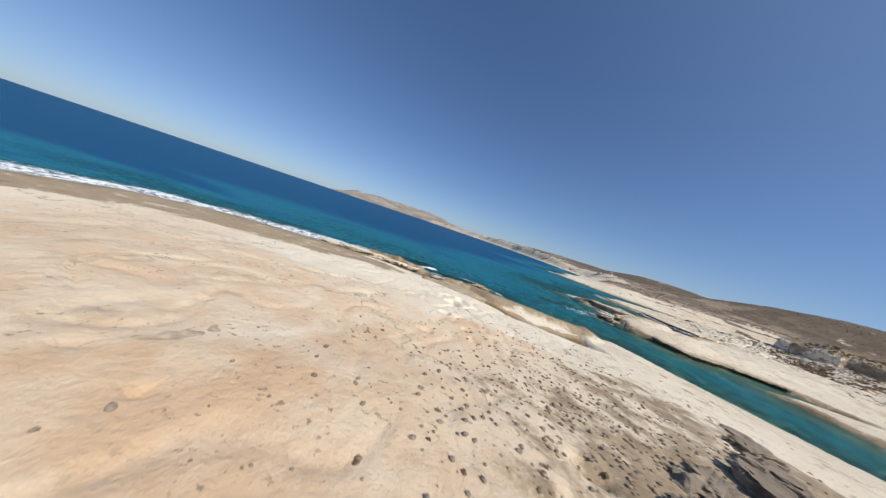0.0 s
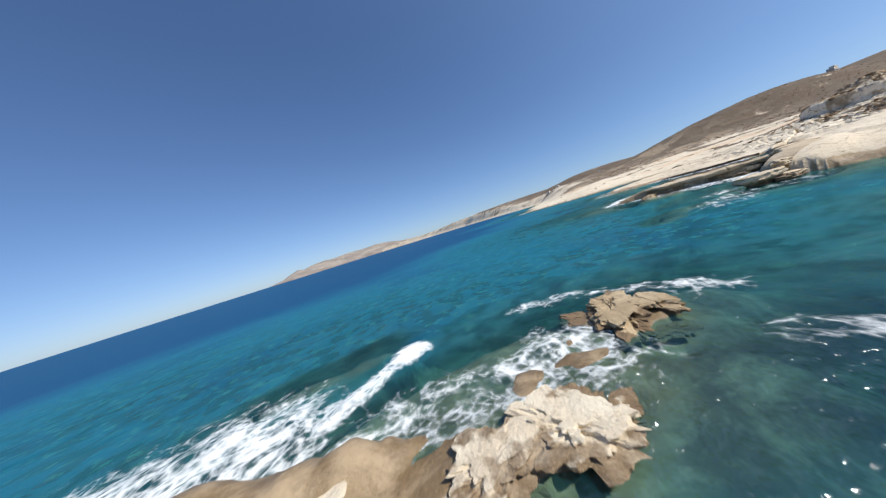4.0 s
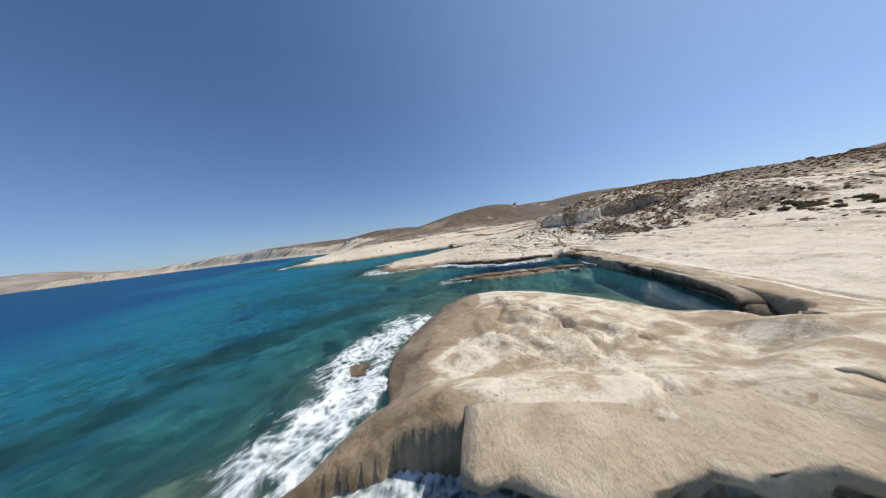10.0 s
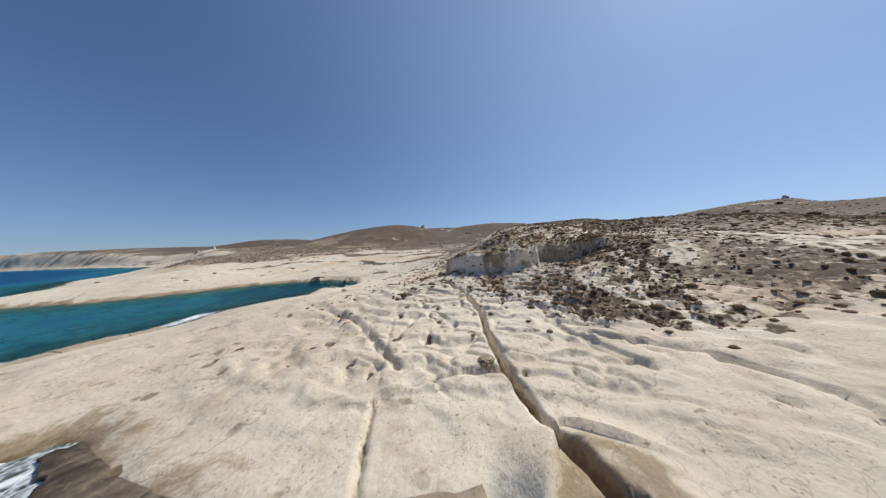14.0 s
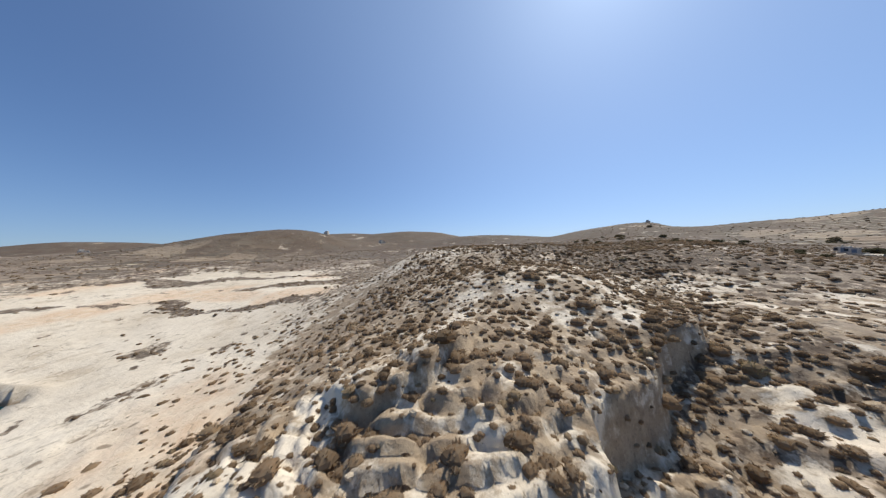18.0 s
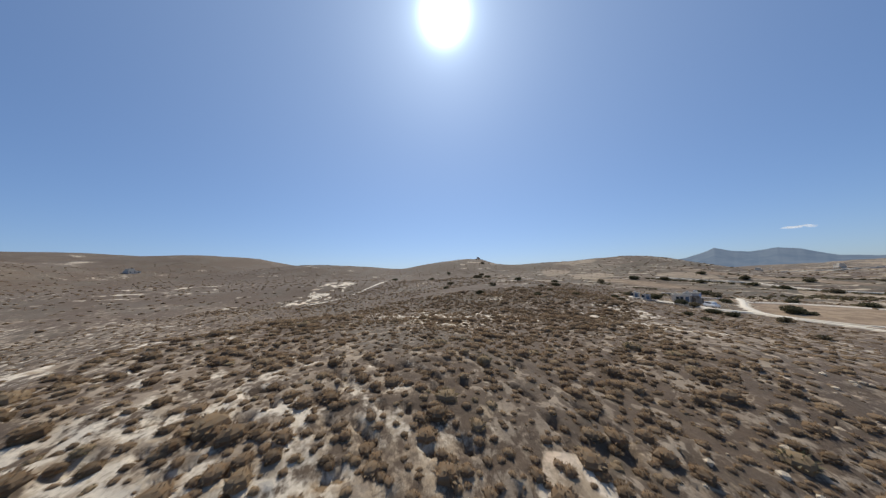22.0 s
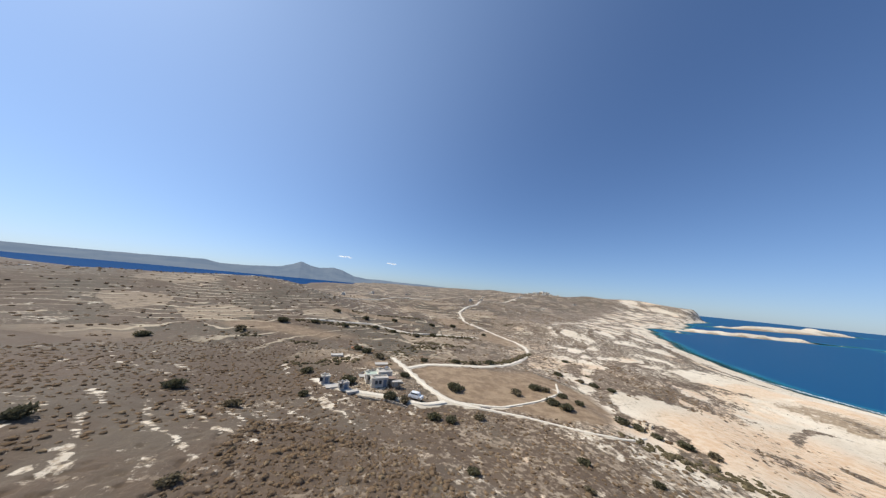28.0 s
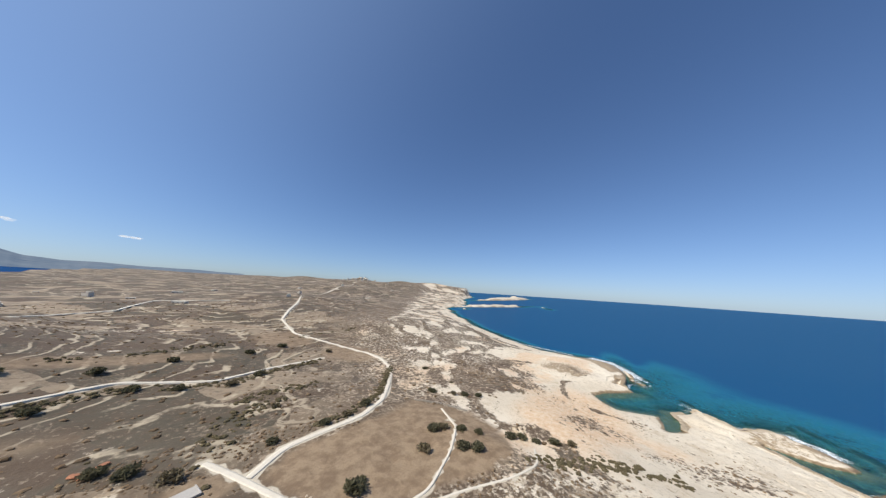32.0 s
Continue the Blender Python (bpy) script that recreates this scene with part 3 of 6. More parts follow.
HEIGHTS_FAR = [
    (427, 725, 26), (330, 950, 22), (700, 1100, 55), (560, 1700, 62), (450, 2300, 60), (100, 2700, 40), (1100, 700, 95), (1200, -200, 50),
    (800, -500, 10), (560, -640, 4), (300, -800, 24), (-300, -900, 40), (-800, -1150, 62), (-1248, -1137, 72), (-1255, -1990, 72), (-1000, -1500, 62),
    (-500, -1700, 56), (100, -1700, 38), (1200, -1500, 1), (2500, 500, 95), (1500, 2200, 75), (2500, -2500, 1), (-500, -3500, 40)]


HILLS = [(335, -122, 66, 19), (485, -36, 40, 1.5), (520, 470, 70, 9), (-1061, -1284, 95, 20), (-860, -2340, 130, 16), (-430, -1200, 160, 9), (-1255, -2020, 75, 34), (-1248, -1137, 110, 14), (-1000, -1000, 110, 8), (427, 725, 45, 7), (640, 1150, 160, 16)]  # x, y, reach, height


def interpolated(x, y):
    num, den = 0.0, 0.0
    for group, soft in ((HEIGHTS, 6.0), (HEIGHTS_INLAND, 16.0), (HEIGHTS_FAR, 90.0)):
        for px, py, pz in group:
            w = 1.0 / ((x - px) ** 2 + (y - py) ** 2 + soft * soft) ** 1.7
            w = w * soft ** 0.6
            num, den = num + w * pz, den + w
    out = num / den
    for px, py, reach, top in HILLS:
        out = out + top * np.exp(-((x - px) ** 2 + (y - py) ** 2) / reach ** 2)
    return out


def islet_depth(x, y):
    """Height of the islets over their rim, and how far inside one lies."""
    best = np.full(x.shape, -50.0)
    for cx, cy, a, b, turn, top in ISLETS:
        c, s = math.cos(turn), math.sin(turn)
        u, v = (x - cx) * c + (y - cy) * s, -(x - cx) * s + (y - cy) * c
        r = np.sqrt((u / a) ** 2 + (v / b) ** 2) + 0.5 * fbm(x, y, b * 1.5, 4, 71)
        best = np.maximum(best, np.where(r < 1, top * (1 - r ** 3), -(r - 1) * min(a, b) * 0.7))
    return best


def shoal_height(x, y):
    """Top of the rocky shoals that lie under water."""
    best = np.full(x.shape, -30.0)
    for cx, cy, a, b, turn, deep in SHOALS:
        k = (np.abs(x - cx) < 2 * a) & (np.abs(y - cy) < 2 * a)
        if k.any():
            c, s = math.cos(turn), math.sin(turn)
            u, v = (x[k] - cx) * c + (y[k] - cy) * s, -(x[k] - cx) * s + (y[k] - cy) * c
            r = np.sqrt((u / a) ** 2 + (v / b) ** 2) + 0.9 * fbm(x[k], y[k], b * 1.6, 4, 171)
            best[k] = np.maximum(best[k], -deep - 0.25 * r - 5.0 * np.clip(r - 0.85, 0, 3) ** 2 + 0.4 * fbm(x[k], y[k], 1.4, 3, 172))
    return best


def coast_distance(x, y):
    wob = 2.4 * fbm(x, y, 9.0, 4, 5) + np.clip(np.abs(y - 100) / 400 + np.abs(x - 100) / 900, 0, 1) * 30 * fbm(x, y, 90, 3, 8)
    return signed(x, y, LAND) + wob


def near_lines(x, y, lines, reach):
    """Distance to the nearest of some lines, worked out only close to each."""
    best = np.full(x.shape, 1e3)
    for line in lines:
        px, py = [p[0] for p in line], [p[1] for p in line]
        k = (x > min(px) - reach) & (x < max(px) + reach) & (y > min(py) - reach) & (y < max(py) + reach)
        if k.any():
            best[k] = np.minimum(best[k], line_distance(x[k], y[k], line))
    return best


def road_mask(x, y):
    best = np.zeros(x.shape)
    for half, line in ROADS:
        d = near_lines(x, y, [line], 12.0)
        best = np.maximum(best, 1 - step(d, half * 0.4, half * 0.95))
    return best


def hollows(x, y):
    """Weathered hollows in bare rock, nought to one."""
    v = vnoise((x + 0.5 * y) / 1.25, (y - 0.4 * x) / 0.8, 73) + 0.3 * fbm(x, y, 16, 3, 74) + 0.3 * fbm(x, y, 0.9, 2, 75)
    return step(v, 0.88, 0.98) * step(x, 40, 58)


def heights(x, y):
    d = coast_distance(x, y)
    inland = interpolated(x, y)
    steep = 1 - step(near_lines(x, y, STEEP, 8.0), 2.0, 5.0)
    rise = step(d, 0, 2.5) * (1 - steep) + step(d, -0.1, 0.35) * steep
    near = 0.2 + (0.55 + steep * np.where((x > 82) & (x < 120) & (y < 152), 0.35, 1.0)) * rise + 0.45 * (1 - steep) * step(d, 3, 9) + 1.2 * (1 - step(np.hypot(x - 77, y - 117.5), 7, 13)) * step(d, 0, 1.5) + 0.055 * np.clip(d, 0, 40) + 0.10 * np.clip(d - 30, 0, 400)
    near = 0.15 + (near - 0.15) * (0.22 + 0.78 * step(np.hypot(x - 61.5, y - 140), 1.5, 9.5))
    k = step(d, 6, 60)
    land = np.minimum(inland, near) * (1 - k) + inland * k
    quiet = 1 - 0.9 * np.maximum(road_mask(x, y), 0)
    rough = step(d, 1, 12) * quiet
    land = land + rough * (0.9 * fbm(x, y, 16, 5, 11) + step(d, 60, 300) * (6 * fbm(x, y, 80, 5, 13) + 11 * step(d, 500, 1500) * fbm(x, y, 420, 4, 14)))
    # stepped beds of tuff behind the shore
    bedded = (1 - step(np.hypot((x - 136) / 1.2, y - 166), 17, 30)) * step(d, 3, 9)
    bedded = np.maximum(bedded, 0.8 * (1 - step(np.hypot(x - 152, (y - 138) / 1.6), 12, 24)))
    bare = (1 - step(signed(x, y, SCRUB), -8, 4)) * step(np.hypot(x - 24.5, (y - 57.2) / 1.2), 36, 52) * step(d, 2, 8)
    bedded = np.maximum(bedded, (0.7 - 0.4 * (1 - step(np.hypot((x - 122) / 1.3, y - 130), 16, 30))) * bare * step(fbm(x, y, 30, 4, 57), -0.12, 0.1))
    v = land * 1.5 + 2.4 * fbm(x, y, 7, 5, 61, 0.55) + 0.12 * (x - 130)
    f = v - np.floor(v)
    land = land + bedded * (0.42 + 0.25 * (1 - step(np.hypot((x - 156) / 1.1, (y - 140) / 1.5), 12, 22))) * (step(f, 0.72, 0.95) - f)
    # small scallops, rills and lumps
    ridge = 1 - np.abs(2 * vnoise(x / 1.7 + 2.2 * fbm(x, y, 6, 2, 63), y / 2.6, 64) - 1)
    land = land - (0.10 + 0.28 * bedded) * rough * step(ridge, 0.72, 1.0)
    land = land - 0.34 * rough * hollows(x, y)
    scrubby = step(signed(x, y, SCRUB), -2, 10)
    land = land + 0.28 * scrubby * quiet * fbm(x, y, 2.6, 3, 65)
    # the cliff
    k = (x > 135) & (x < 215) & (y > 120) & (y < 200)
    if k.any():
        xx, yy = x[k], y[k]
        s = signed(xx, yy, CLIFF) + 0.9 * fbm(xx, yy, 3.0, 3, 66)
        nose = np.hypot(xx - 158, yy - 163)
        amp = 3.4 * (1 - step(nose, 16, 34))
        land[k] += amp * np.where(s > 0, np.exp(-(s / 9.0) ** 2) * 0.42, -np.exp(-(s / 8.0) ** 2) * 0.58) * step(np.abs(s), 0.0, 0.22)
        s2 = s - 7.0 - 4.0 * fbm(xx, yy, 6, 3, 67)
        land[k] += 1.1 * (1 - step(nose, 6, 12)) * np.where(s2 > 0, np.exp(-(s2 / 5.0) ** 2) * 0.5, -np.exp(-(s2 / 4.0) ** 2) * 0.5) * step(np.abs(s2), 0, 0.2)
    wob = 0.35 * fbm(x, y, 1.6, 3, 68)
    for width, depth, line in CRACKS:
        c = near_lines(x, y, [line], 3.0) + wob
        land = land - depth * (1 - step(c, width * 0.5, width * 1.3))
    for px, py, r, depth in PITS:
        k = (np.abs(x - px) < 4) & (np.abs(y - py) < 4)
        if k.any():
            q = np.hypot((x[k] - px) * 0.8, y[k] - py) / (0.5 * r) + 0.7 * fbm(x[k], y[k], r * 0.9, 3, 69)
            land[k] -= 0.5 * depth * (1 - step(q, 0.7, 1.0))
    k = (x > 24) & (x < 36) & (y > 60) & (y < 72)
    if k.any():
        for scoop, deep in (([(28.4, 67.3), (29.2, 68.2), (29.9, 67.6), (30.9, 66.7), (31.4, 65.8), (30.0, 65.9), (29.0, 66.5)], 0.6), ([(31.4, 68.9), (32.6, 68.9), (33.6, 68.1), (32.4, 68.0)], 0.35)):
            land[k] -= deep * step(signed(x[k], y[k], scoop) + 0.5 * fbm(x[k], y[k], 1.1, 3, 173), -0.12, 0.32)
    k = (x > 15) & (x < 51) & (y > 68) & (y < 89)
    if k.any():
        land[k] -= 0.7 * step(signed(x[k], y[k], SLABBED), -0.1, 0.5)
    land = np.maximum(land, 0.12)
    out = -d + 4.5 * fbm(x, y, 11, 4, 21) * step(-d, 0.5, 6)
    sea = -0.22 - 0.07 * np.clip(out, 0, 6) - 1.6 * steep - 0.36 * np.clip(out - 4.5, 0, 8) - 0.10 * np.clip(out - 12, 0, 60) - 0.30 * np.clip(out - 3, 0, 30) * (1 - step(x, 2, 40)) * (1 - step(y, 76, 104)) + 0.5 * fbm(x, y, 3.5, 4, 22)
    sea = sea - 6.0 * np.exp(-((x - 35.0) ** 2 / 80.0 + (y - 87.0) ** 2 / 16.0)) * step(-d, 0.2, 1.6)
    sea = sea - 6.5 * np.exp(-((x - 104.0) ** 2 / 90.0 + (y - 155.5) ** 2 / 45.0)) * step(-d, 0.5, 3)
    h = np.where(d > 0, land, np.minimum(sea, 0.1))
    isle = islet_depth(x, y) + np.where(np.abs(x) < 300, 0.9, 0) * fbm(x, y, 2.2, 4, 23)
    h = np.maximum(h, np.where(isle > 0, isle, np.maximum(-0.3 + 0.8 * isle, -9)))
    k = (d <= 0) & (np.abs(x) < 140) & (y > 70) & (y < 200)
    if k.any():
        h[k] = np.maximum(h[k], np.minimum(shoal_height(x[k], y[k]), 0.12))
    far = x > 250
    if far.any():
        h[far] = np.where(inside(x[far], y[far], BAY), -12.0, h[far])
    return h, d


# ---------------------------------------------------------------- ground and sea
TRACK = [(eye[0], eye[1]) for _, eye, _, _ in PATH][::2]
FINEST, LEVELS, REACH = 0.2, 16, 56.0
MID = (150.0, 100.0)


def quads():
    """Square cells, small beside the flight and large far off: x, y of the corner and the level, in cells of the finest size."""
    side = 2 ** LEVELS
    cells = np.array([[0, 0]], np.int64)
    done = []
    for level in range(LEVELS, -1, -1):
        size = 2 ** level
        x = (cells[:, 0] + size / 2 - side / 2) * FINEST + MID[0]
        y = (cells[:, 1] + size / 2 - side / 2) * FINEST + MID[1]
        far = line_distance(x, y, TRACK)
        reach = np.full(len(x), REACH * 0.5)
        if size * FINEST > 6:
            reach = np.where(line_distance(x, y, LAND, True) < size * FINEST * 1.6, REACH * 1.8, reach)
        split = (far < size * FINEST * (reach + 1.5)) & (level > 0)
        keep = cells[~split]
        done.append(np.c_[keep, np.full(len(keep), size)])
        h = size // 2
        kids = cells[split]
        cells = np.concatenate([kids, kids + [h, 0], kids + [0, h], kids + [h, h]]) if len(kids) else kids
        if not len(cells):
            break
    return np.concatenate(done)


CELLS = quads()


def sheet(name, cells, z_of, attributes, mat):
    """One mesh over the cells, with no cracks where sizes change."""
    x, y, s = cells.T
    big = 2 ** LEVELS + 1
    key = lambda a, b: a * big + b
    corners = np.stack([key(x, y), key(x + s, y), key(x + s, y + s), key(x, y + s)], 1)
    verts = np.unique(corners)
    h = s // 2
    mids = np.stack([key(x + h, y), key(x + s, y + h), key(x + h, y + s), key(x, y + h)], 1)
    has = np.isin(mids, verts) & (s > 1)[:, None]
    loop = np.stack([corners[:, 0], mids[:, 0], corners[:, 1], mids[:, 1], corners[:, 2], mids[:, 2], corners[:, 3], mids[:, 3]], 1)
    use = np.ones(loop.shape, bool)
    use[:, 1::2] = has
    flat = np.searchsorted(verts, loop[use])
    count = use.sum(1)
    vx = (verts // big - 2 ** (LEVELS - 1)) * FINEST + MID[0]
    vy = (verts % big - 2 ** (LEVELS - 1)) * FINEST + MID[1]
    vz, values = z_of(vx, vy)
    mesh = bpy.data.meshes.new(name)
    mesh.vertices.add(len(verts))
    mesh.vertices.foreach_set("co", np.stack([vx, vy, vz], 1).astype(np.float32).ravel())
    mesh.loops.add(len(flat))
    mesh.loops.foreach_set("vertex_index", flat.astype(np.int32))
    mesh.polygons.add(len(count))
    mesh.polygons.foreach_set("loop_start", np.r_[0, np.cumsum(count)[:-1]].astype(np.int32))
    mesh.polygons.foreach_set("loop_total", count.astype(np.int32))
    mesh.polygons.foreach_set("use_smooth", np.ones(len(count), bool))
    mesh.update(calc_edges=True)
    for k in attributes:
        mesh.attributes.new(k, "FLOAT", "POINT").data.foreach_set("value", values[k].astype(np.float32))
    mesh.materials.append(mat)
    return new(name, mesh)


def masks(x, y, h):
    s = signed(x, y, SCRUB) + 14 * fbm(x, y, 22, 4, 31) + 15 * (1 - step(np.hypot(x - 151, y - 149), 8, 24))
    scrub = step(s, -6, 14) * (0.62 + 0.5 * fbm(x, y, 30, 4, 32)) + 0.2 * step(s, 25, 70)
    streak = 1 - np.abs(2 * vnoise(x / 7 + 2.4 * fbm(x, y, 9, 3, 45), y / 4 + 1.5 * fbm(x, y, 7, 3, 46), 47) - 1)
    white = (1 - step(np.hypot((x - 158) / 1.2, (y - 134) / 1.6), 16, 34)) * step(streak + 0.5 * fbm(x, y, 3, 3, 48), 0.70, 0.88) * step(fbm(x, y, 14, 4, 33), -0.16, 0.0)
    gully = near_lines(x, y, [[(310, 164), (328, 158), (343, 152), (352, 145)]], 22.0) + 7 * fbm(x, y, 12, 4, 78)
    lanes = 1 - np.abs(2 * vnoise((0.97 * x - 0.25 * y) / 11 + fbm(x, y, 9, 3, 185), (0.25 * x + 0.97 * y) / 2.6 + 2.5 * fbm(x, y, 16, 3, 186), 187) - 1)
    white = np.maximum(white, (1 - step(gully, 6, 11)) * step(lanes + 0.4 * fbm(x, y, 3, 3, 79), 0.62, 0.8))
    for px, py, r in ((176.8, 159.5, 3.2), (171, 156, 2.8), (171.5, 150, 2.6), (178, 150, 2.0), (182.5, 156, 2.0), (157.5, 157, 2.4), (155, 153.5, 3.0), (159, 147, 3.4), (166, 143, 2.8), (163, 135, 5.0), (191.5, 147, 2.2), (187, 151, 2.2), (200, 149, 2.0)):
        k = (np.abs(x - px) < 12) & (np.abs(y - py) < 12)
        if k.any():
            white[k] = np.maximum(white[k], 1 - step(np.hypot(x[k] - px, (y[k] - py) * 1.3) / r + 1.9 * fbm(x[k], y[k], 3.2, 4, 188), 0.5, 1.0))
    scrub = scrub * (1 - 0.8 * white)
    d = signed(x, y, LAND)
    patchy = step(np.hypot(x - 22, y - 53), 41, 64) * step(d, 14, 40) * step(fbm(x, y, 17, 6, 38, 0.58), -0.13, 0.04) * 0.60
    scrub = np.maximum(scrub, patchy * (1 - step(x + 20 * fbm(x, y, 25, 3, 77), 125, 150)))
    band = step(vnoise(d / 6.5 + 5 * fbm(x, y, 40, 4, 181), (0.79 * x + 0.61 * y) / 38 + 1.5 * fbm(x, y, 25, 3, 182), 183) + 0.5 * fbm(x, y, 6, 4, 184), 0.50, 0.72)
    scrub = np.maximum(scrub, 0.68 * band * np.maximum(step(d, 4, 11) * (1 - step(y, 72, 108)) * step(np.hypot(x - 26, y - 54), 32, 44), step(x, 150, 172) * step(y, 199, 210) * step(d, 4, 10)))
    v = (h + 2.4 * fbm(x, y, 60, 3, 39)) / 1.1
    f = v - np.floor(v)
    terraced = step(s, 40, 90) * step(fbm(x, y, 60, 4, 40), -0.06, 0.1)
    riser = step(f, 0.80, 0.86) * (1 - step(f, 0.92, 0.97)) * terraced * step(fbm(x, y, 14, 3, 49), -0.12, 0.08)
    hedge = step(f, 0.60, 0.68) * (1 - step(f, 0.74, 0.8)) * terraced
    scrub = scrub - 0.45 * riser + 0.5 * hedge
    pale = np.maximum(1 - step(np.hypot((x - 18.5) / 1.3, y - 55.5), 22, 38), white)
    pale = np.maximum(pale, step(fbm(x, y, 34, 5, 34), 0.02, 0.2) * 0.6)
    edge = signed(x, y, [(19.36, 31.45), (22.8, 42.63), (24.09, 46.93), (25.38, 51.23), (30.54, 63.27), (37.42, 64.13), (52.9, 57.25), (63.22, 31.45)]) + 2.5 * fbm(x, y, 5, 3, 35)
    pink = step(edge, -0.6, 1.0) * (1 - 0.55 * step(x, 34, 42.6))
    pink = np.maximum(pink, 1.0 * (1 - step(np.hypot((x - 122) / 2.0, y - 66) + 10 * fbm(x, y, 12, 4, 192), 14, 26)))
    pink = np.maximum(pink, 0.8 * step(fbm(x, y, 18, 4, 58), 0.06, 0.18) * step(d, 12, 30))
    sandy = (1 - step(np.hypot((x - 236) / 1.5, y - 141) + 18 * fbm(x, y, 8, 5, 59), 3, 16)) + 0.5 * step(fbm(x, y, 16, 6, 60, 0.62), 0.12, 0.25)
    for px, py, r in ((228, 132, 8), (216, 115, 10), (249, 118, 5), (222, 104, 8)):
        sandy = np.maximum(sandy, 0.9 * (1 - step(np.hypot(x - px, y - py) / r + 1.6 * fbm(x, y, 5, 4, 189), 0.5, 1.1)))
    plants = scrub - 0.2 * np.clip(sandy, 0, 1)
    scrub = scrub - 0.38 * np.clip(sandy, 0, 1) * step(s, 4, 20)
    field = step(signed(x, y, FIELD) + 2 * fbm(x, y, 6, 3, 36), -0.5, 1.0)
    for px, py, a, b in ((238, 18, 8, 5), (285, -20, 30, 8), (250, -80, 40, 7), (150, -60, 14, 22), (170, -110, 20, 20)):
        field = np.maximum(field, 0.8 * (1 - step(np.hypot((x - px) / a, (y - py) / b) + 0.5 * fbm(x, y, 9, 3, 37), 0.8, 1.1)))
    # soil in the hollows, darkened to stand for the shade inside them too
    dirt = hollows(x, y)
    scrub = np.maximum(scrub, 0.75 * dirt * step(d, 3, 8))
    gravel = 1 - step(np.hypot((x - 45.4) / 15.6, (y - 48.4) / 24.0) + 0.7 * fbm(x, y, 9, 5, 76), 0.4, 1.25)
    scrub = np.maximum(scrub, 0.25 * gravel)
    ridge = step(x, 138, 146) * (1 - step(x, 200, 222)) * step(y, 118, 130) * (1 - step(y, 190, 205))
    scrub = scrub - 0.30 * ridge * step(y, 146, 156) - 0.1 * ridge
    buff = np.maximum(0.64 * gravel, 0.62 * ridge * step(s, 0, 10) * (1 - 0.9 * white))
    buff = np.maximum(buff, 0.45 * step(s, 0, 12))
    pale = pale * (1 - 0.8 * gravel)
    pink = pink * (1 - 0.7 * gravel)
    plants = plants + 0.12 * ridge + 0.12 * ridge * (1 - step(y, 150, 160))
    farmed = step(s, 30, 80) * np.clip((1 - step(y, -10, 30)) + step(y, 250, 330), 0, 1) * (1 - 0.9 * step(x, 340, 430))
    # far hills: dense scrub, with the backlit shade within it put into the colour
    heath = step(s, 45, 120) * (1 - 0.45 * farmed)
    road = road_mask(x, y)
    wet = 1 - step(h + 0.9 * fbm(x, y, 5, 3, 41) + 0.45, 0.75, 1.6)
    k = (x > -50) & (x < 130) & (y > 30) & (y < 220)
    open_to_waves = np.zeros_like(x)
    open_to_waves[k] = 1 - step(near_lines(x[k], y[k], [COAST_WEST[10:], [(66.3, 137.2), (61.6, 139.7), (67.5, 140.8), (69.5, 143.8), (73.9, 147), (80.6, 149.8)], COAST_EAST[2:9]], 20.0) / (0.75 + 1.5 * (1 - step(x[k], 4, 15)) - 0.15 * step(x[k], 88, 100)) + 4.5 * fbm(x[k], y[k], 8, 4, 43), 3.2, 6.0)
    wet = np.maximum(wet, 0.8 * open_to_waves)
    k = (x > -45) & (x < 30) & (y > 30) & (y < 85)
    belt = [(-30, 30), (-6, 34), (-4, 50), (6, 61), (11.6, 65.4), (17, 69.5), (21.5, 73), (19, 76.5), (8, 80), (-2, 82), (-12, 77), (-26, 66), (-34, 40)]
    wet[k] = np.maximum(wet[k], 0.66 * step(signed(x[k], y[k], belt) + 4.5 * fbm(x[k], y[k], 7, 4, 191), -1.0, 2.0))
    wet = wet * (1 - 0.55 * step(x, 99, 105) * step(y, 151, 156) * step(h, 0.25, 0.6))
    isle = (islet_depth(x, y) > -0.6) & (np.abs(x) < 100) & (y < 140)
    wet = np.where(isle, np.maximum(wet, 0.85), wet)
    k = (x > 80) & (x < 124) & (y > 120) & (y < 156)
    strip = np.zeros_like(x)
    strip[k] = 0.55 * (1 - step(near_lines(x[k], y[k], [[(84, 128.5), (87, 127), (92, 131), (98, 135.5), (107, 143.5), (112, 147), (117, 149.5)]], 8.0) + 1.2 * fbm(x[k], y[k], 4, 3, 44), 2.2, 3.6))
    # weed on the cove wall, and the shade under its lip, through wet colour
    cove = [(66, 112.5), (70.5, 114), (75, 116.5), (79, 120.5), (79.5, 123), (76.5, 125.5), (74, 128)]
    strip = np.maximum(strip, 1.2 * (1 - step(near_lines(x, y, [cove], 4.0), 0.5, 1.0)))
    strip = np.maximum(strip, 0.42 * (1 - step(np.hypot((x - 77) / 1.0, (y - 137) / 1.5) + 5 * fbm(x, y, 7, 4, 50), 8, 12)))
    wet = np.maximum(wet, strip)
    hump = (1 - step(np.hypot((x - 75) / 1.2, y - 144) + 5 * fbm(x, y, 5, 4, 42), 3.5, 6.0)) * 0.75
    return dict(heath=heath, buff=buff, plants=np.clip(plants, 0, 1), farmed=farmed, scrub=np.clip(scrub, 0, 1), pale=np.clip(pale, 0, 1), pink=pink, field=field, road=road, wet=np.maximum(wet, hump))


def ground_at(x, y):
    h, d = heights(x, y)
    return h, masks(x, y, h)


ground = sheet("ground", CELLS, ground_at, ("buff", "farmed", "heath", "scrub", "pale", "pink", "field", "road", "wet"), GROUND)
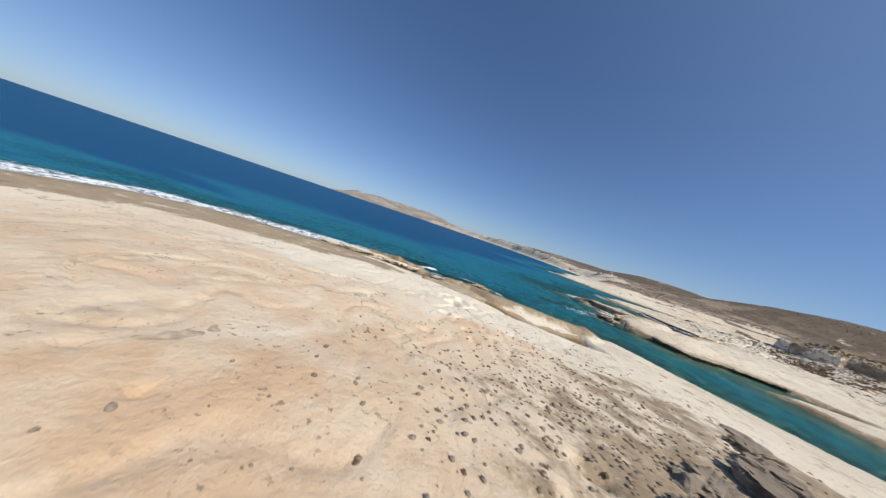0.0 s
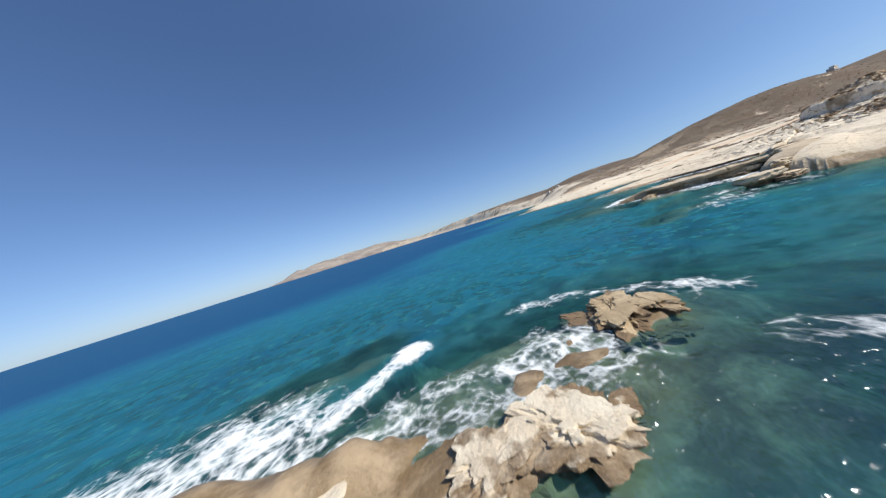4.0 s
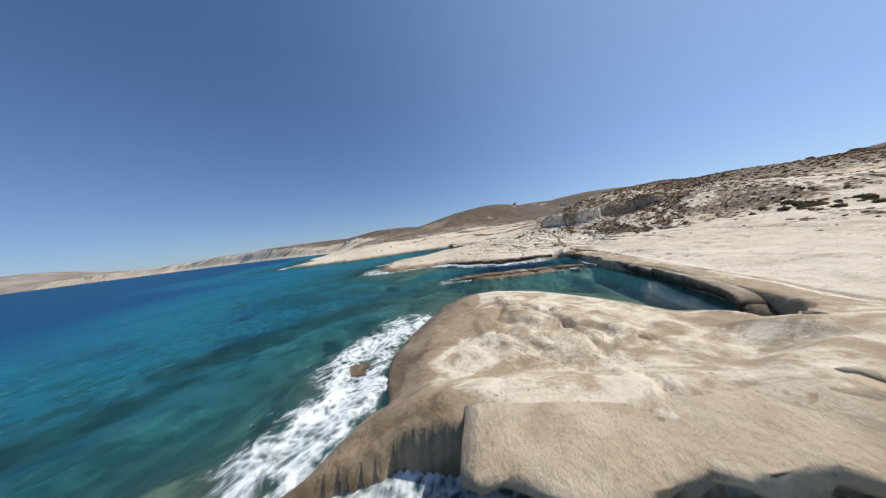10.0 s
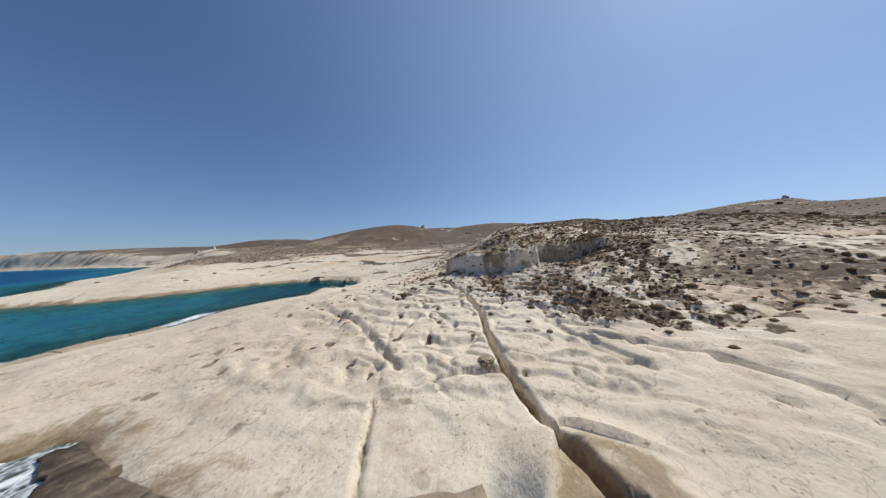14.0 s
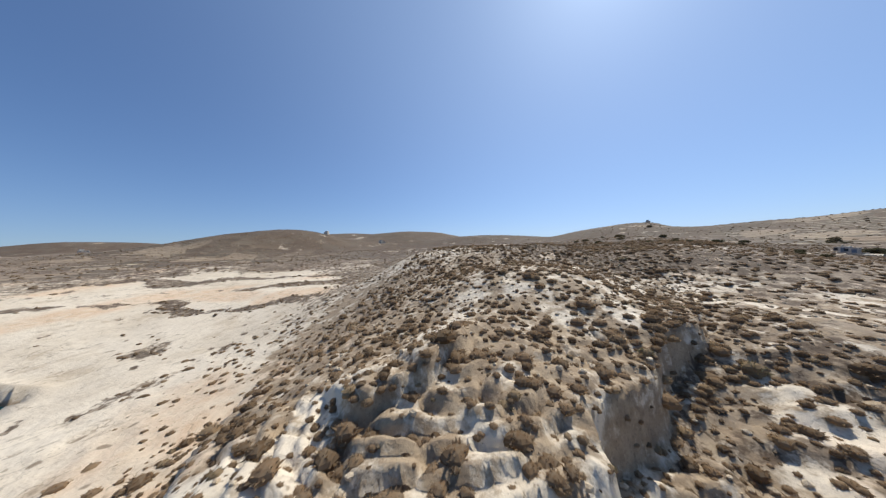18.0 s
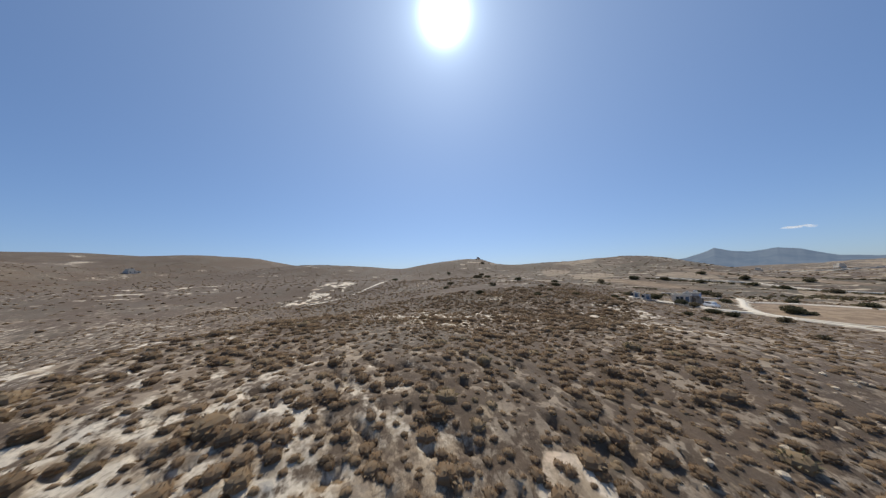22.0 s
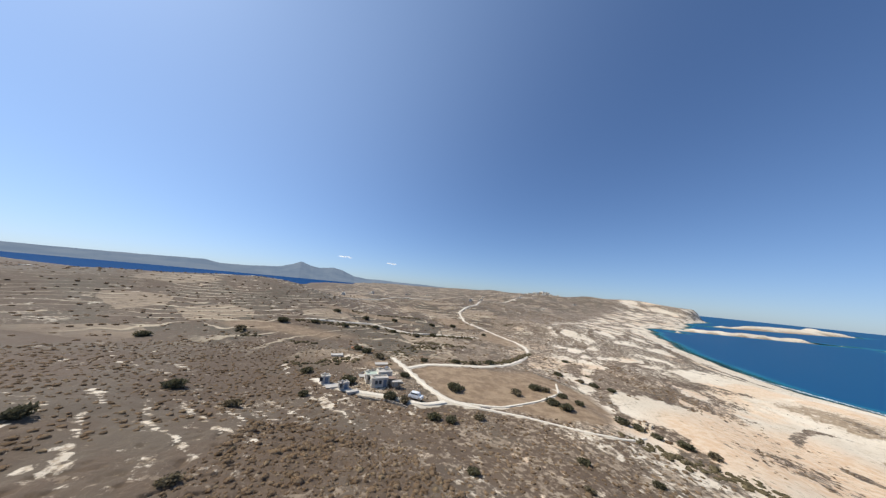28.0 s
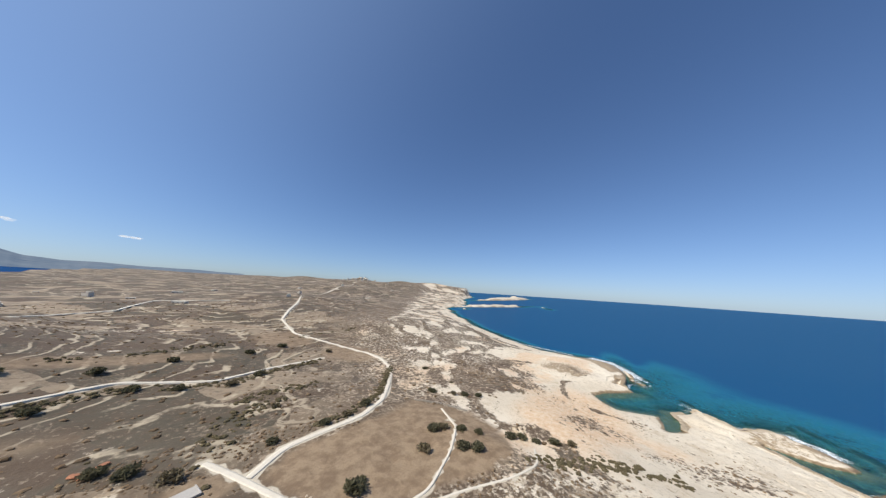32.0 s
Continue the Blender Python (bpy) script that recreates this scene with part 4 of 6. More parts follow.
tagged(ground, "pale tuff coast with dry brown scrubland behind it", "ground", kind="structure")


def sea_at(x, y):
    h, d = heights(x, y)
    depth = np.clip(-h, 0, 20)
    foam = 0.30 * (1 - step(depth, 0.05, 0.4))
    crest = np.zeros_like(x)
    for width, strength, line in SURF:
        c = near_lines(x, y, [line], 12.0) + 2.2 * fbm(x, y, 6, 3, 52)
        foam = np.maximum(foam, strength * (1 - step(c, width * 0.4, width * 1.9)))
        crest = np.maximum(crest, 1 - step(np.abs(c - width * 0.6), 0.0, 1.1))
    near = 1 - step(np.hypot(x - 110, y - 120), 150, 400)
    z = near * (0.22 * fbm(x, y, 4.0, 3, 51) + 0.3 * fbm(x + y, (x - y) * 0.3, 14, 2, 53)) + 0.16 * crest
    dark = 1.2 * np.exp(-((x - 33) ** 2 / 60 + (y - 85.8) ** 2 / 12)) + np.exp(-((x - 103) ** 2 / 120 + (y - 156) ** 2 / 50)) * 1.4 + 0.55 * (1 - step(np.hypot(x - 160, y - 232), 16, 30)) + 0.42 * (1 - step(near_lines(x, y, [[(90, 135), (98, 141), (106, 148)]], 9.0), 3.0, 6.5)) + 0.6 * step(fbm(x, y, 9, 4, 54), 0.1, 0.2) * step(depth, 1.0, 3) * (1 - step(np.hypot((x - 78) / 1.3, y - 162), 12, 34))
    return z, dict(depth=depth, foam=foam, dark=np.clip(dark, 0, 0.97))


cx = (CELLS[:, 0] + CELLS[:, 2] / 2 - 2 ** (LEVELS - 1)) * FINEST + MID[0]
cy = (CELLS[:, 1] + CELLS[:, 2] / 2 - 2 ** (LEVELS - 1)) * FINEST + MID[1]
wetcell = heights(cx, cy)[0] < 0.5 + 0.08 * CELLS[:, 2] * FINEST
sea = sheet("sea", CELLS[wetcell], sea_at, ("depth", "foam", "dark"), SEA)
tagged(sea, "clear turquoise sea turning deep blue offshore with white surf", "sea", kind="structure")

# ---------------------------------------------------------------- building helpers
def part(name, bm, mat, parent=None, label=""):
    """One mesh object out of a bmesh, under a thing or a part."""
    mesh = bpy.data.meshes.new(name)
    bm.to_mesh(mesh)
    bm.free()
    mesh.materials.append(mat)
    ob = new(name, mesh)
    if parent is not None:
        ob.parent = parent
    if label:
        ob["label"] = label
    return ob


def thing(name, label, category, at, group=""):
    ob = new(name)
    ob.empty_display_size = 0.3
    ob.matrix_world = at
    return tagged(ob, label, category, group)


def box(sx, sy, sz, at=(0, 0, 0), bevel=0.03, bm=None):
    """A box whose base is centred on at."""
    own = bmesh.new()
    bmesh.ops.create_cube(own, size=1.0)
    for v in own.verts:
        v.co = Vector((v.co.x * sx, v.co.y * sy, (v.co.z + 0.5) * sz)) + Vector(at)
    if bevel:
        bmesh.ops.bevel(own, geom=own.edges[:], offset=min(bevel, sx / 4, sy / 4, sz / 4), segments=1, affect="EDGES")
    return own


def height_at(x, y):
    return heights(np.array([x], float), np.array([y], float))[0][0]


def raw_mesh(name, co, faces_of, mat, values=None, smooth=False):
    """A mesh out of triangles: co is (n * 3, 3)."""
    n = len(co) // 3
    mesh = bpy.data.meshes.new(name)
    mesh.vertices.add(len(co))
    mesh.vertices.foreach_set("co", co.astype(np.float32).ravel())
    mesh.loops.add(len(co))
    mesh.loops.foreach_set("vertex_index", np.arange(len(co), dtype=np.int32))
    mesh.polygons.add(n)
    mesh.polygons.foreach_set("loop_start", np.arange(0, len(co), 3, dtype=np.int32))
    mesh.polygons.foreach_set("loop_total", np.full(n, 3, np.int32))
    mesh.update(calc_edges=True)
    if values is not None:
        mesh.attributes.new("tone", "FLOAT", "POINT").data.foreach_set("value", values.astype(np.float32))
    mesh.materials.append(mat)
    return mesh


# ---------------------------------------------------------------- more materials
def scrub_material():
    g = Nodes("dry_scrub_twigs")
    tone = g.attr("tone")
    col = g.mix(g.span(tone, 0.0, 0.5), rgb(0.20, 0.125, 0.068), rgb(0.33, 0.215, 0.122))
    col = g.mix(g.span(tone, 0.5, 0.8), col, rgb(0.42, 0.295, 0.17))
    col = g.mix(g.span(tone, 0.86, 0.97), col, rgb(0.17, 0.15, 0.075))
    col = g.mix(g.math("MULTIPLY", g.island, 0.5), col, rgb(0.34, 0.28, 0.2))
    return leafy(g, col, 0.45)


def leafy(g, col, through):
    """Thin leaves and twigs that let some light through."""
    face = g.n("ShaderNodeBsdfDiffuse")
    back = g.n("ShaderNodeBsdfTranslucent")
    both = g.n("ShaderNodeMixShader")
    both.inputs[0].default_value = through
    g.put(face.inputs[0], col)
    g.put(back.inputs[0], col)
    g.nt.links.new(face.outputs[0], both.inputs[1])
    g.nt.links.new(back.outputs[0], both.inputs[2])
    g.nt.links.new(both.outputs[0], g.out.inputs[0])
    return g.m


def leaf_material(name, a, b):
    g = Nodes(name)
    return leafy(g, g.mix(g.island, rgb(*a), rgb(*b)), 0.3)


def rock_material(name, pale, dark, stain, wet_to=0.9, weed=1.0):
    g = Nodes(name)
    col = g.mix(g.span(g.noise(0.6, 6, 0.6), 0.35, 0.65), rgb(*dark), rgb(*pale))
    col = g.mix(g.span(g.noise(4.5, 6, 0.7), 0.52, 0.75, 0, 0.7), col, rgb(*stain))
    beds = g.noise(1.2, 5, 0.6, at=g.scaled((0.25, 0.25, 3.5)))
    col = g.mix(g.span(beds, 0.5, 0.7, 0, 0.45), col, rgb(*dark))
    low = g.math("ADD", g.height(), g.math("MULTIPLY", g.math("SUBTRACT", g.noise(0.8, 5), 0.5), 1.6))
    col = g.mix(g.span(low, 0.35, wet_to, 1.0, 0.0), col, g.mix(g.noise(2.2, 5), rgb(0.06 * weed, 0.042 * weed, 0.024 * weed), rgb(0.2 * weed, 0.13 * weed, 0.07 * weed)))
    col = g.mix(g.span(g.noise(14.0, 4, 0.75), 0.55, 0.7, 0, 0.55), col, rgb(*stain))
    col = g.mix(g.span(g.noise(0.25, 6, 0.68, dist=0.6), 0.5, 0.64, 0, 0.5), col, rgb(*dark))
    nrm = g.bump(g.noise(1.4, 7, 0.7), 0.7, 0.3)
    nrm = g.bump(g.noise(9.0, 5, 0.7), 0.4, 0.04, nrm)
    g.surface(col, 0.85, nrm)
    return g.m


SCRUB_MAT = scrub_material()
HEDGE_MAT = leaf_material("dark_dry_hedge", (0.10, 0.083, 0.048), (0.22, 0.175, 0.10))
LEAF_DARK = leaf_material("grey_green_leaves", (0.08, 0.076, 0.042), (0.17, 0.15, 0.09))
LEAF_OLIVE = leaf_material("dusty_olive_leaves", (0.13, 0.105, 0.062), (0.25, 0.20, 0.125))
WOOD = plain("weathered_wood", (0.16, 0.115, 0.08), 0.85, 0.3, 4)
TUFF = rock_material("cream_tuff", (0.68, 0.56, 0.40), (0.52, 0.40, 0.265), (0.36, 0.26, 0.165))
REEF = rock_material("weedy_reef_rock", (0.56, 0.45, 0.30), (0.30, 0.21, 0.12), (0.13, 0.09, 0.05), 1.3)
REEF_TUFF = rock_material("tan_reef_tuff", (0.52, 0.40, 0.25), (0.37, 0.27, 0.155), (0.20, 0.14, 0.08), 0.42, 1.5)
BROWN_ROCK = rock_material("brown_weathered_rock", (0.36, 0.28, 0.2), (0.21, 0.16, 0.11), (0.12, 0.09, 0.06))
WHITE_TUFF = rock_material("bleached_cream_tuff", (0.78, 0.68, 0.52), (0.64, 0.53, 0.385), (0.45, 0.345, 0.22), 0.5, 1.6)
# low part nearly black: weed plus the shade under the lips, both in colour
CAVE_ROCK = rock_material("pale_rock_weed_and_shade", (0.60, 0.49, 0.345), (0.46, 0.35, 0.225), (0.28, 0.20, 0.125), 1.75, 0.45)
SLAB_ROCK = rock_material("buff_slab_rock", (0.50, 0.40, 0.275), (0.39, 0.30, 0.20), (0.28, 0.20, 0.125), 0.7)
WHITE_WALL = plain("whitewashed_plaster", (0.60, 0.54, 0.45), 0.85, 0.06, 1.2)
BLUE_WALL = plain("pale_blue_plaster", (0.32, 0.45, 0.66), 0.85, 0.08, 1.2)
GREEN_ROOF = plain("faded_green_roof", (0.42, 0.47, 0.38), 0.85, 0.12, 1.5)
CEMENT = plain("bare_cement", (0.45, 0.41, 0.36), 0.9, 0.15, 1.5)
BROWN_ROOF = plain("brown_sheet_roof", (0.26, 0.17, 0.115), 0.7, 0.25, 2.0)
DARK_PANE = plain("dark_window_glass", (0.03, 0.04, 0.05), 0.12, 0.1, 1.0)
BLUE_WOOD = plain("blue_painted_wood", (0.12, 0.16, 0.22), 0.5, 0.15, 3.0)
STONE_WALL = plain("dry_stone", (0.36, 0.31, 0.245), 0.9, 0.35, 2.4)
CAR_PAINT = plain("white_car_paint", (0.75, 0.75, 0.74), 0.25, 0.02, 1.0)
RUBBER = plain("black_rubber", (0.025, 0.025, 0.025), 0.8, 0.2, 6.0)
STEEL = plain("galvanised_steel", (0.5, 0.5, 0.5), 0.35, 0.1, 3.0, 1.0)
ROAD_MAT = plain("white_gravel_road", (0.68, 0.60, 0.48), 0.95, 0.16, 0.5)
TERRACOTTA = plain("red_earth_rubble", (0.36, 0.15, 0.075), 0.9, 0.25, 1.5)


# ---------------------------------------------------------------- roads
def road_strip(half, line, name, label):
    """A strip of gravel that lies on the ground along a line."""
    pts = []
    for (ax, ay), (bx, by) in zip(line, line[1:]):
        n = max(2, int(math.hypot(bx - ax, by - ay) / 1.6))
        pts += [(ax + (bx - ax) * i / n, ay + (by - ay) * i / n) for i in range(n)]
    pts = np.array(pts + [line[-1]])
    for _ in range(3):
        pts[1:-1] = 0.25 * pts[:-2] + 0.5 * pts[1:-1] + 0.25 * pts[2:]
    way = np.gradient(pts, axis=0)
    way /= np.linalg.norm(way, axis=1, keepdims=True)
    side = np.stack([-way[:, 1], way[:, 0]], 1)
    wide = half * (1 + 0.45 * fbm(pts[:, 0], pts[:, 1], 6, 3, 90))
    rows = []
    for k in (-1.0, -0.85, -0.4, 0.0, 0.4, 0.85, 1.0):
        xy = pts + side * (wide * k)[:, None]
        z = heights(xy[:, 0], xy[:, 1])[0]
        lift = 0.16 - 0.45 * (abs(k) > 0.9) - 0.04 * (abs(k) == 0.4)
        rows.append(np.c_[xy, z + lift])
    rows = np.stack(rows)
    zc = rows[:, :, 2].max(0)
    for _ in range(4):
        zc[1:-1] = np.maximum(zc[1:-1], 0.5 * (zc[:-2] + zc[2:]))
    rows[1:-1, :, 2] = 0.5 * rows[1:-1, :, 2] + 0.5 * zc
    bm = bmesh.new()
    grid = [[bm.verts.new(p) for p in row] for row in rows]
    for a, b in zip(grid, grid[1:]):
        for i in range(len(a) - 1):
            bm.faces.new((a[i], a[i + 1], b[i + 1], b[i])).smooth = True
    bmesh.ops.recalc_face_normals(bm, faces=bm.faces[:])
    return tagged(part(name, bm, ROAD_MAT), label, "dirt road", kind="structure")


for (half, line), label in zip(ROADS, ("white gravel track beside the brown field", "narrow pale path along the field edge", "winding white gravel road towards the hills", "pale dirt yard track to the farmhouse",
                                       "narrow footpath across the dry field", "pale dirt track along a terrace", "distant pale dirt road", "worn pale track over the ridge",
                                       "long pale road to the far village")):
    road_strip(half * 0.42, line, "road", label)


# ---------------------------------------------------------------- rocks
def rock_mesh(seed, size, cuts=3, rough=0.35, flat=0.0):
    bm = bmesh.new()
    bmesh.ops.create_icosphere(bm, subdivisions=cuts, radius=1.0)
    off = Vector((seed * 7.1, seed * 3.3, seed * 1.7))
    for v in bm.verts:
        n = noise.fractal(v.co * 1.1 + off, 0.9, 2.1, 5) * rough + noise.cell(v.co * 1.6 + off) * rough * 0.5 + (noise.cell(v.co * 4.1 + off) - 0.5) * rough * 0.35 + noise.noise(v.co * 6 + off) * rough * 0.15
        v.co *= 1 + n
        if flat:
            v.co.z = max(min(v.co.z, 0.62), -0.8) * (1 - flat) + v.co.z * flat * 0.3
        v.co = Vector((v.co.x * size[0], v.co.y * size[1], v.co.z * size[2]))
        if cuts > 4 and size[2] > 0.5:
            bed = v.co.z / 0.17 + 0.5 * noise.noise(v.co * 0.8 + off)
            f = bed - math.floor(bed)
            v.co.z += 0.17 * 0.55 * (min(max((f - 0.7) / 0.3, 0), 1) - f)
    return bm


def rock(name, label, x, y, z, size, turn, seed, mat, cuts=3, group="", rough=0.35):
    bm = rock_mesh(seed, size, cuts, rough, 0.3)
    ob = part(name, bm, mat)
    ob.matrix_world = pose(x, y, z, 0, 0, turn)
    return tagged(ob, label, "rock", group)


REEF_ROCKS = [(26.24, 85.97, 1.72, 1.29, 0.77), (24.18, 85.63, 1.63, 1.03, 0.6), (27.62, 86.83, 1.12, 0.77, 0.43), (30.88, 91.31, 1.72, 1.12, 0.69), (32.43, 91.13, 1.29, 0.86, 0.52), (29.68, 91.82, 1.12, 0.77, 0.43), (31.57, 90.1, 1.2, 0.77, 0.36),
              (65.4, 132.4, 1.25, 0.95, 0.95),  (109.5, 171.5, 2.2, 1.2, 0.8), (112.0, 168.6, 2.4, 1.1, 1.0), (108.4, 163.0, 1.8, 1.0, 0.6),
              (104.5, 174.0, 2.0, 0.9, 0.4), (68.2, 145.6, 1.6, 0.8, 0.38), (73.0, 155.6, 2.2, 0.8, 0.36), (92.6, 157.8, 2.0, 1.0, 0.46), (95.2, 155.4, 2.2, 1.1, 0.5), (97.8, 152.8, 2.2, 1.2, 0.55), (100.4, 149.8, 2.3, 1.2, 0.55), (102.8, 146.6, 2.2, 1.2, 0.55)]
for n, (x, y, a, b, c) in enumerate(REEF_ROCKS):
    rock("reef_rock", "brown weed-covered reef rock washed by surf", x, y, 0.25 if c > 0.45 else -0.1 if c > 0.36 else -0.34, (a, b, c), -48 + 6 * (n % 3) if 90 < x < 104 and y > 143 else 25 * n, n + 1, WHITE_TUFF if n < 3 else REEF_TUFF if n < 8 else REEF, 5, "reef rocks in the surf", 0.42)
BAR_ROCKS = [(4.6, 81.2, 2.2, 1.0, 0.6), (7.9, 82.6, 2.4, 1.2, 0.8), (10.9, 83.4, 2.2, 1.25, 0.85), (13.7, 84.0, 2.2, 1.2, 0.85), (16.4, 84.4, 1.9, 1.1, 0.75), (18.8, 84.6, 1.3, 0.9, 0.5)]
for n, (x, y, a, b, c) in enumerate(BAR_ROCKS):
    rock("shore_rock", "cream shore rock with a brown wet foot", x, y, 0.45, (a, b, c), 12 + 5 * n, n + 30, WHITE_TUFF, 4, "cream rocks along the shore", 0.42)
BOULDERS = [(64.6, 110.6, 1.7, 1.2, 0.9), (66.2, 112.4, 1.5, 1.0, 0.8), (75.4, 124.9, 1.1, 0.8, 0.6), (76.9, 124.2, 0.9, 0.7, 0.55), (74.0, 126.6, 1.0, 0.7, 0.45)]
for n, (x, y, a, b, c) in enumerate(BOULDERS):
    rock("boulder", "pale undercut tuff boulder beside the water", x, y, max(height_at(x, y), 0.2) + 0.15 * c, (a, b, c), 40 * n, n + 50, TUFF, 4, "tuff boulders", 0.3)
for n, (x, y, a, b, c) in enumerate([(124.3, 157.4, 0.8, 0.6, 0.7), (113.5, 148.2, 1.9, 1.0, 0.9), (115.0, 150.0, 1.1, 0.7, 0.8)]):
    rock("boulder", "brown fallen boulder at the end of the inlet", x, y, max(height_at(x, y), 0.2) + 0.15 * c, (a, b, c), 40 * n, n + 65, REEF, 4, "tuff boulders", 0.3)


def capped_rock(x, y, turn, long, wide, tall, seed):
    """A sea stack worn to a narrow foot under a flat, jutting cap."""
    bm = bmesh.new()
    bmesh.ops.create_icosphere(bm, subdivisions=5, radius=1.0)
    off = Vector((seed * 3.7, seed * 1.9, seed))
    for v in bm.verts:
        z = v.co.z
        flat = max(min(z * 1.5, 0.72), -0.9)
        waist = 1.0 - 0.42 * math.exp(-((z + 0.25) / 0.28) ** 2) + 0.12 * (z < -0.55)
        n = noise.fractal(v.co * 1.3 + off, 0.9, 2.1, 5) * 0.2 + (noise.cell(v.co * Vector((1.5, 1.5, 5)) + off) - 0.5) * 0.12
        k = waist * (1 + n)
        v.co = Vector((v.co.x * k * long, v.co.y * k * wide, (flat + 0.12 * n + 0.10 * v.co.x) * tall))
    ob = part("capped_rock", bm, TUFF)
    ob.matrix_world = pose(x, y, 0.55 * tall, 0, 0, turn)
    return tagged(ob, "pale wave-cut rock with a jutting flat cap", "rock", "tuff boulders")


capped_rock(62.6, 111.7, -25, 2.2, 1.4, 1.15, 4)
RIM_ROCKS = [(40, 50.37, 0.95, 0.69, 0.52), (41.72, 52.61, 1.29, 0.86, 0.69), (43.78, 51.4, 1.03, 0.77, 0.6), (44.99, 53.98, 1.46, 1.03, 0.77), (46.88, 55.96, 1.2, 0.86, 0.69), (48.26, 58.54, 1.12, 0.77, 0.6), (46.02, 52.09, 0.86, 0.69, 0.52),
             (49.29, 54.67, 1.38, 0.86, 0.6), (42.75, 48.82, 1.12, 0.77, 0.52), (49.89, 60.69, 1.03, 0.77, 0.6)]
for n, (x, y, a, b, c) in enumerate(RIM_ROCKS):
    rock("weathered_rock", "brown weathered rock on the sandy slope", x, y, height_at(x, y) + 0.2 * c, (a, b, c), 33 * n, n + 70, BROWN_ROCK, 4, "brown rocks on the slope", 0.4)


def slab(outline, top, thick, tilt, seed):
    """A split plate of rock with worn edges."""
    pts = []
    for (ax, ay), (bx, by) in zip(outline, outline[1:] + outline[:1]):
        n = max(1, int(math.hypot(bx - ax, by - ay) / 0.5))
        for i in range(n):
            k = i / n
            w = 0.16 * noise.noise(Vector((ax + (bx - ax) * k, ay + (by - ay) * k, seed)) * 1.3)
            pts.append((ax + (bx - ax) * k + w, ay + (by - ay) * k - w))
    cx, cy = sum(p[0] for p in pts) / len(pts), sum(p[1] for p in pts) / len(pts)
    pts = [(x + (x - cx) * 0.03 / max(math.hypot(x - cx, y - cy), 0.5), y + (y - cy) * 0.03 / max(math.hypot(x - cx, y - cy), 0.5)) for x, y in pts]
    bm = bmesh.new()
    rings = []
    for inset, drop in ((0.02, -thick), (0.03, -thick * 0.5), (0.0, -0.10), (0.02, -0.02), (0.05, 0.0), (0.55, 0.02)):
        ring = []
        for x, y in pts:
            px, py = x + (cx - x) * inset, y + (cy - y) * inset
            bump = 0.05 * noise.noise(Vector((px, py, seed + drop * 9)) * 1.7)
            ring.append(bm.verts.new((px - cx, py - cy, drop + bump + tilt[0] * (px - cx) + tilt[1] * (py - cy))))
        rings.append(ring)
    n = len(pts)
    for a, b in zip(rings, rings[1:]):
        for i in range(n):
            bm.faces.new((a[i], a[(i + 1) % n], b[(i + 1) % n], b[i])).smooth = True
    mid = bm.verts.new((0, 0, 0.06))
    for i in range(n):
        bm.faces.new((rings[-1][i], rings[-1][(i + 1) % n], mid)).smooth = True
    bmesh.ops.recalc_face_normals(bm, faces=bm.faces[:])
    ob = part("rock_slab", bm, SLAB_ROCK)
    ob.matrix_world = pose(cx, cy, top - 0.22)
    return tagged(ob, "flat cracked slab of buff tuff at the shore", "rock slab", "split slabs at the shore")


SLABS = [
    ([(25, 80), (26, 80.9), (27.5, 81), (28.7, 81.2), (30.8, 80.1), (32.8, 78.7), (29.8, 76.3), (29.2, 76.7), (28.4, 77.3), (27.1, 78.2)], 1.5, 0.7, (0.005, -0.01)),
    ([(22.6, 79.2), (23.8, 79.4), (25, 79.7), (27, 78), (28.2, 77.2), (27.7, 77.2), (26.8, 76.9), (25.6, 77.3), (24.1, 78)], 1.5, 0.65, (0.01, -0.015)),
    ([(22.5, 78.7), (24.1, 77.9), (25.5, 77.2), (26.8, 76.8), (26.9, 76.4), (27.5, 76.2), (28.3, 75.9), (28.8, 75.5), (28.7, 75.4), (27.2, 75.5), (26.2, 75.8), (25, 76.4), (23.3, 77.2)], 1.52, 0.65, (0.01, -0.015)),
    ([(23.3, 76.4), (23.8, 76.7), (24.9, 76.3), (26, 75.8), (26.9, 75.5), (25.5, 75.6), (24.1, 75.7)], 1.55, 0.6, (0.01, -0.01)),
    ([(28.6, 76.9), (29.2, 76.7), (29.7, 76.3), (29, 75.7), (28.4, 76.1)], 1.45, 0.6, (0.0, -0.01)),
    ([(27.1, 77.2), (27.8, 77.4), (28.4, 77.5), (28.6, 77.2), (28.5, 76.4), (27.9, 76.7), (27.3, 76.9)], 1.12, 0.5, (0.0, 0.0)),
    ([(29.3, 82.1), (30.1, 82.5), (34.4, 80.2), (33.5, 79.4), (31.3, 80.8)], 1.15, 0.6, (0.0, -0.01)),
    ([(22.6, 77.8), (23, 77.6), (23.5, 77.1), (23.1, 76.9), (22.6, 77.1)], 1.1, 0.5, (0.0, 0.0))]
for n, (outline, top, thick, tilt) in enumerate(SLABS):
    slab(outline, top, thick, tilt, n)


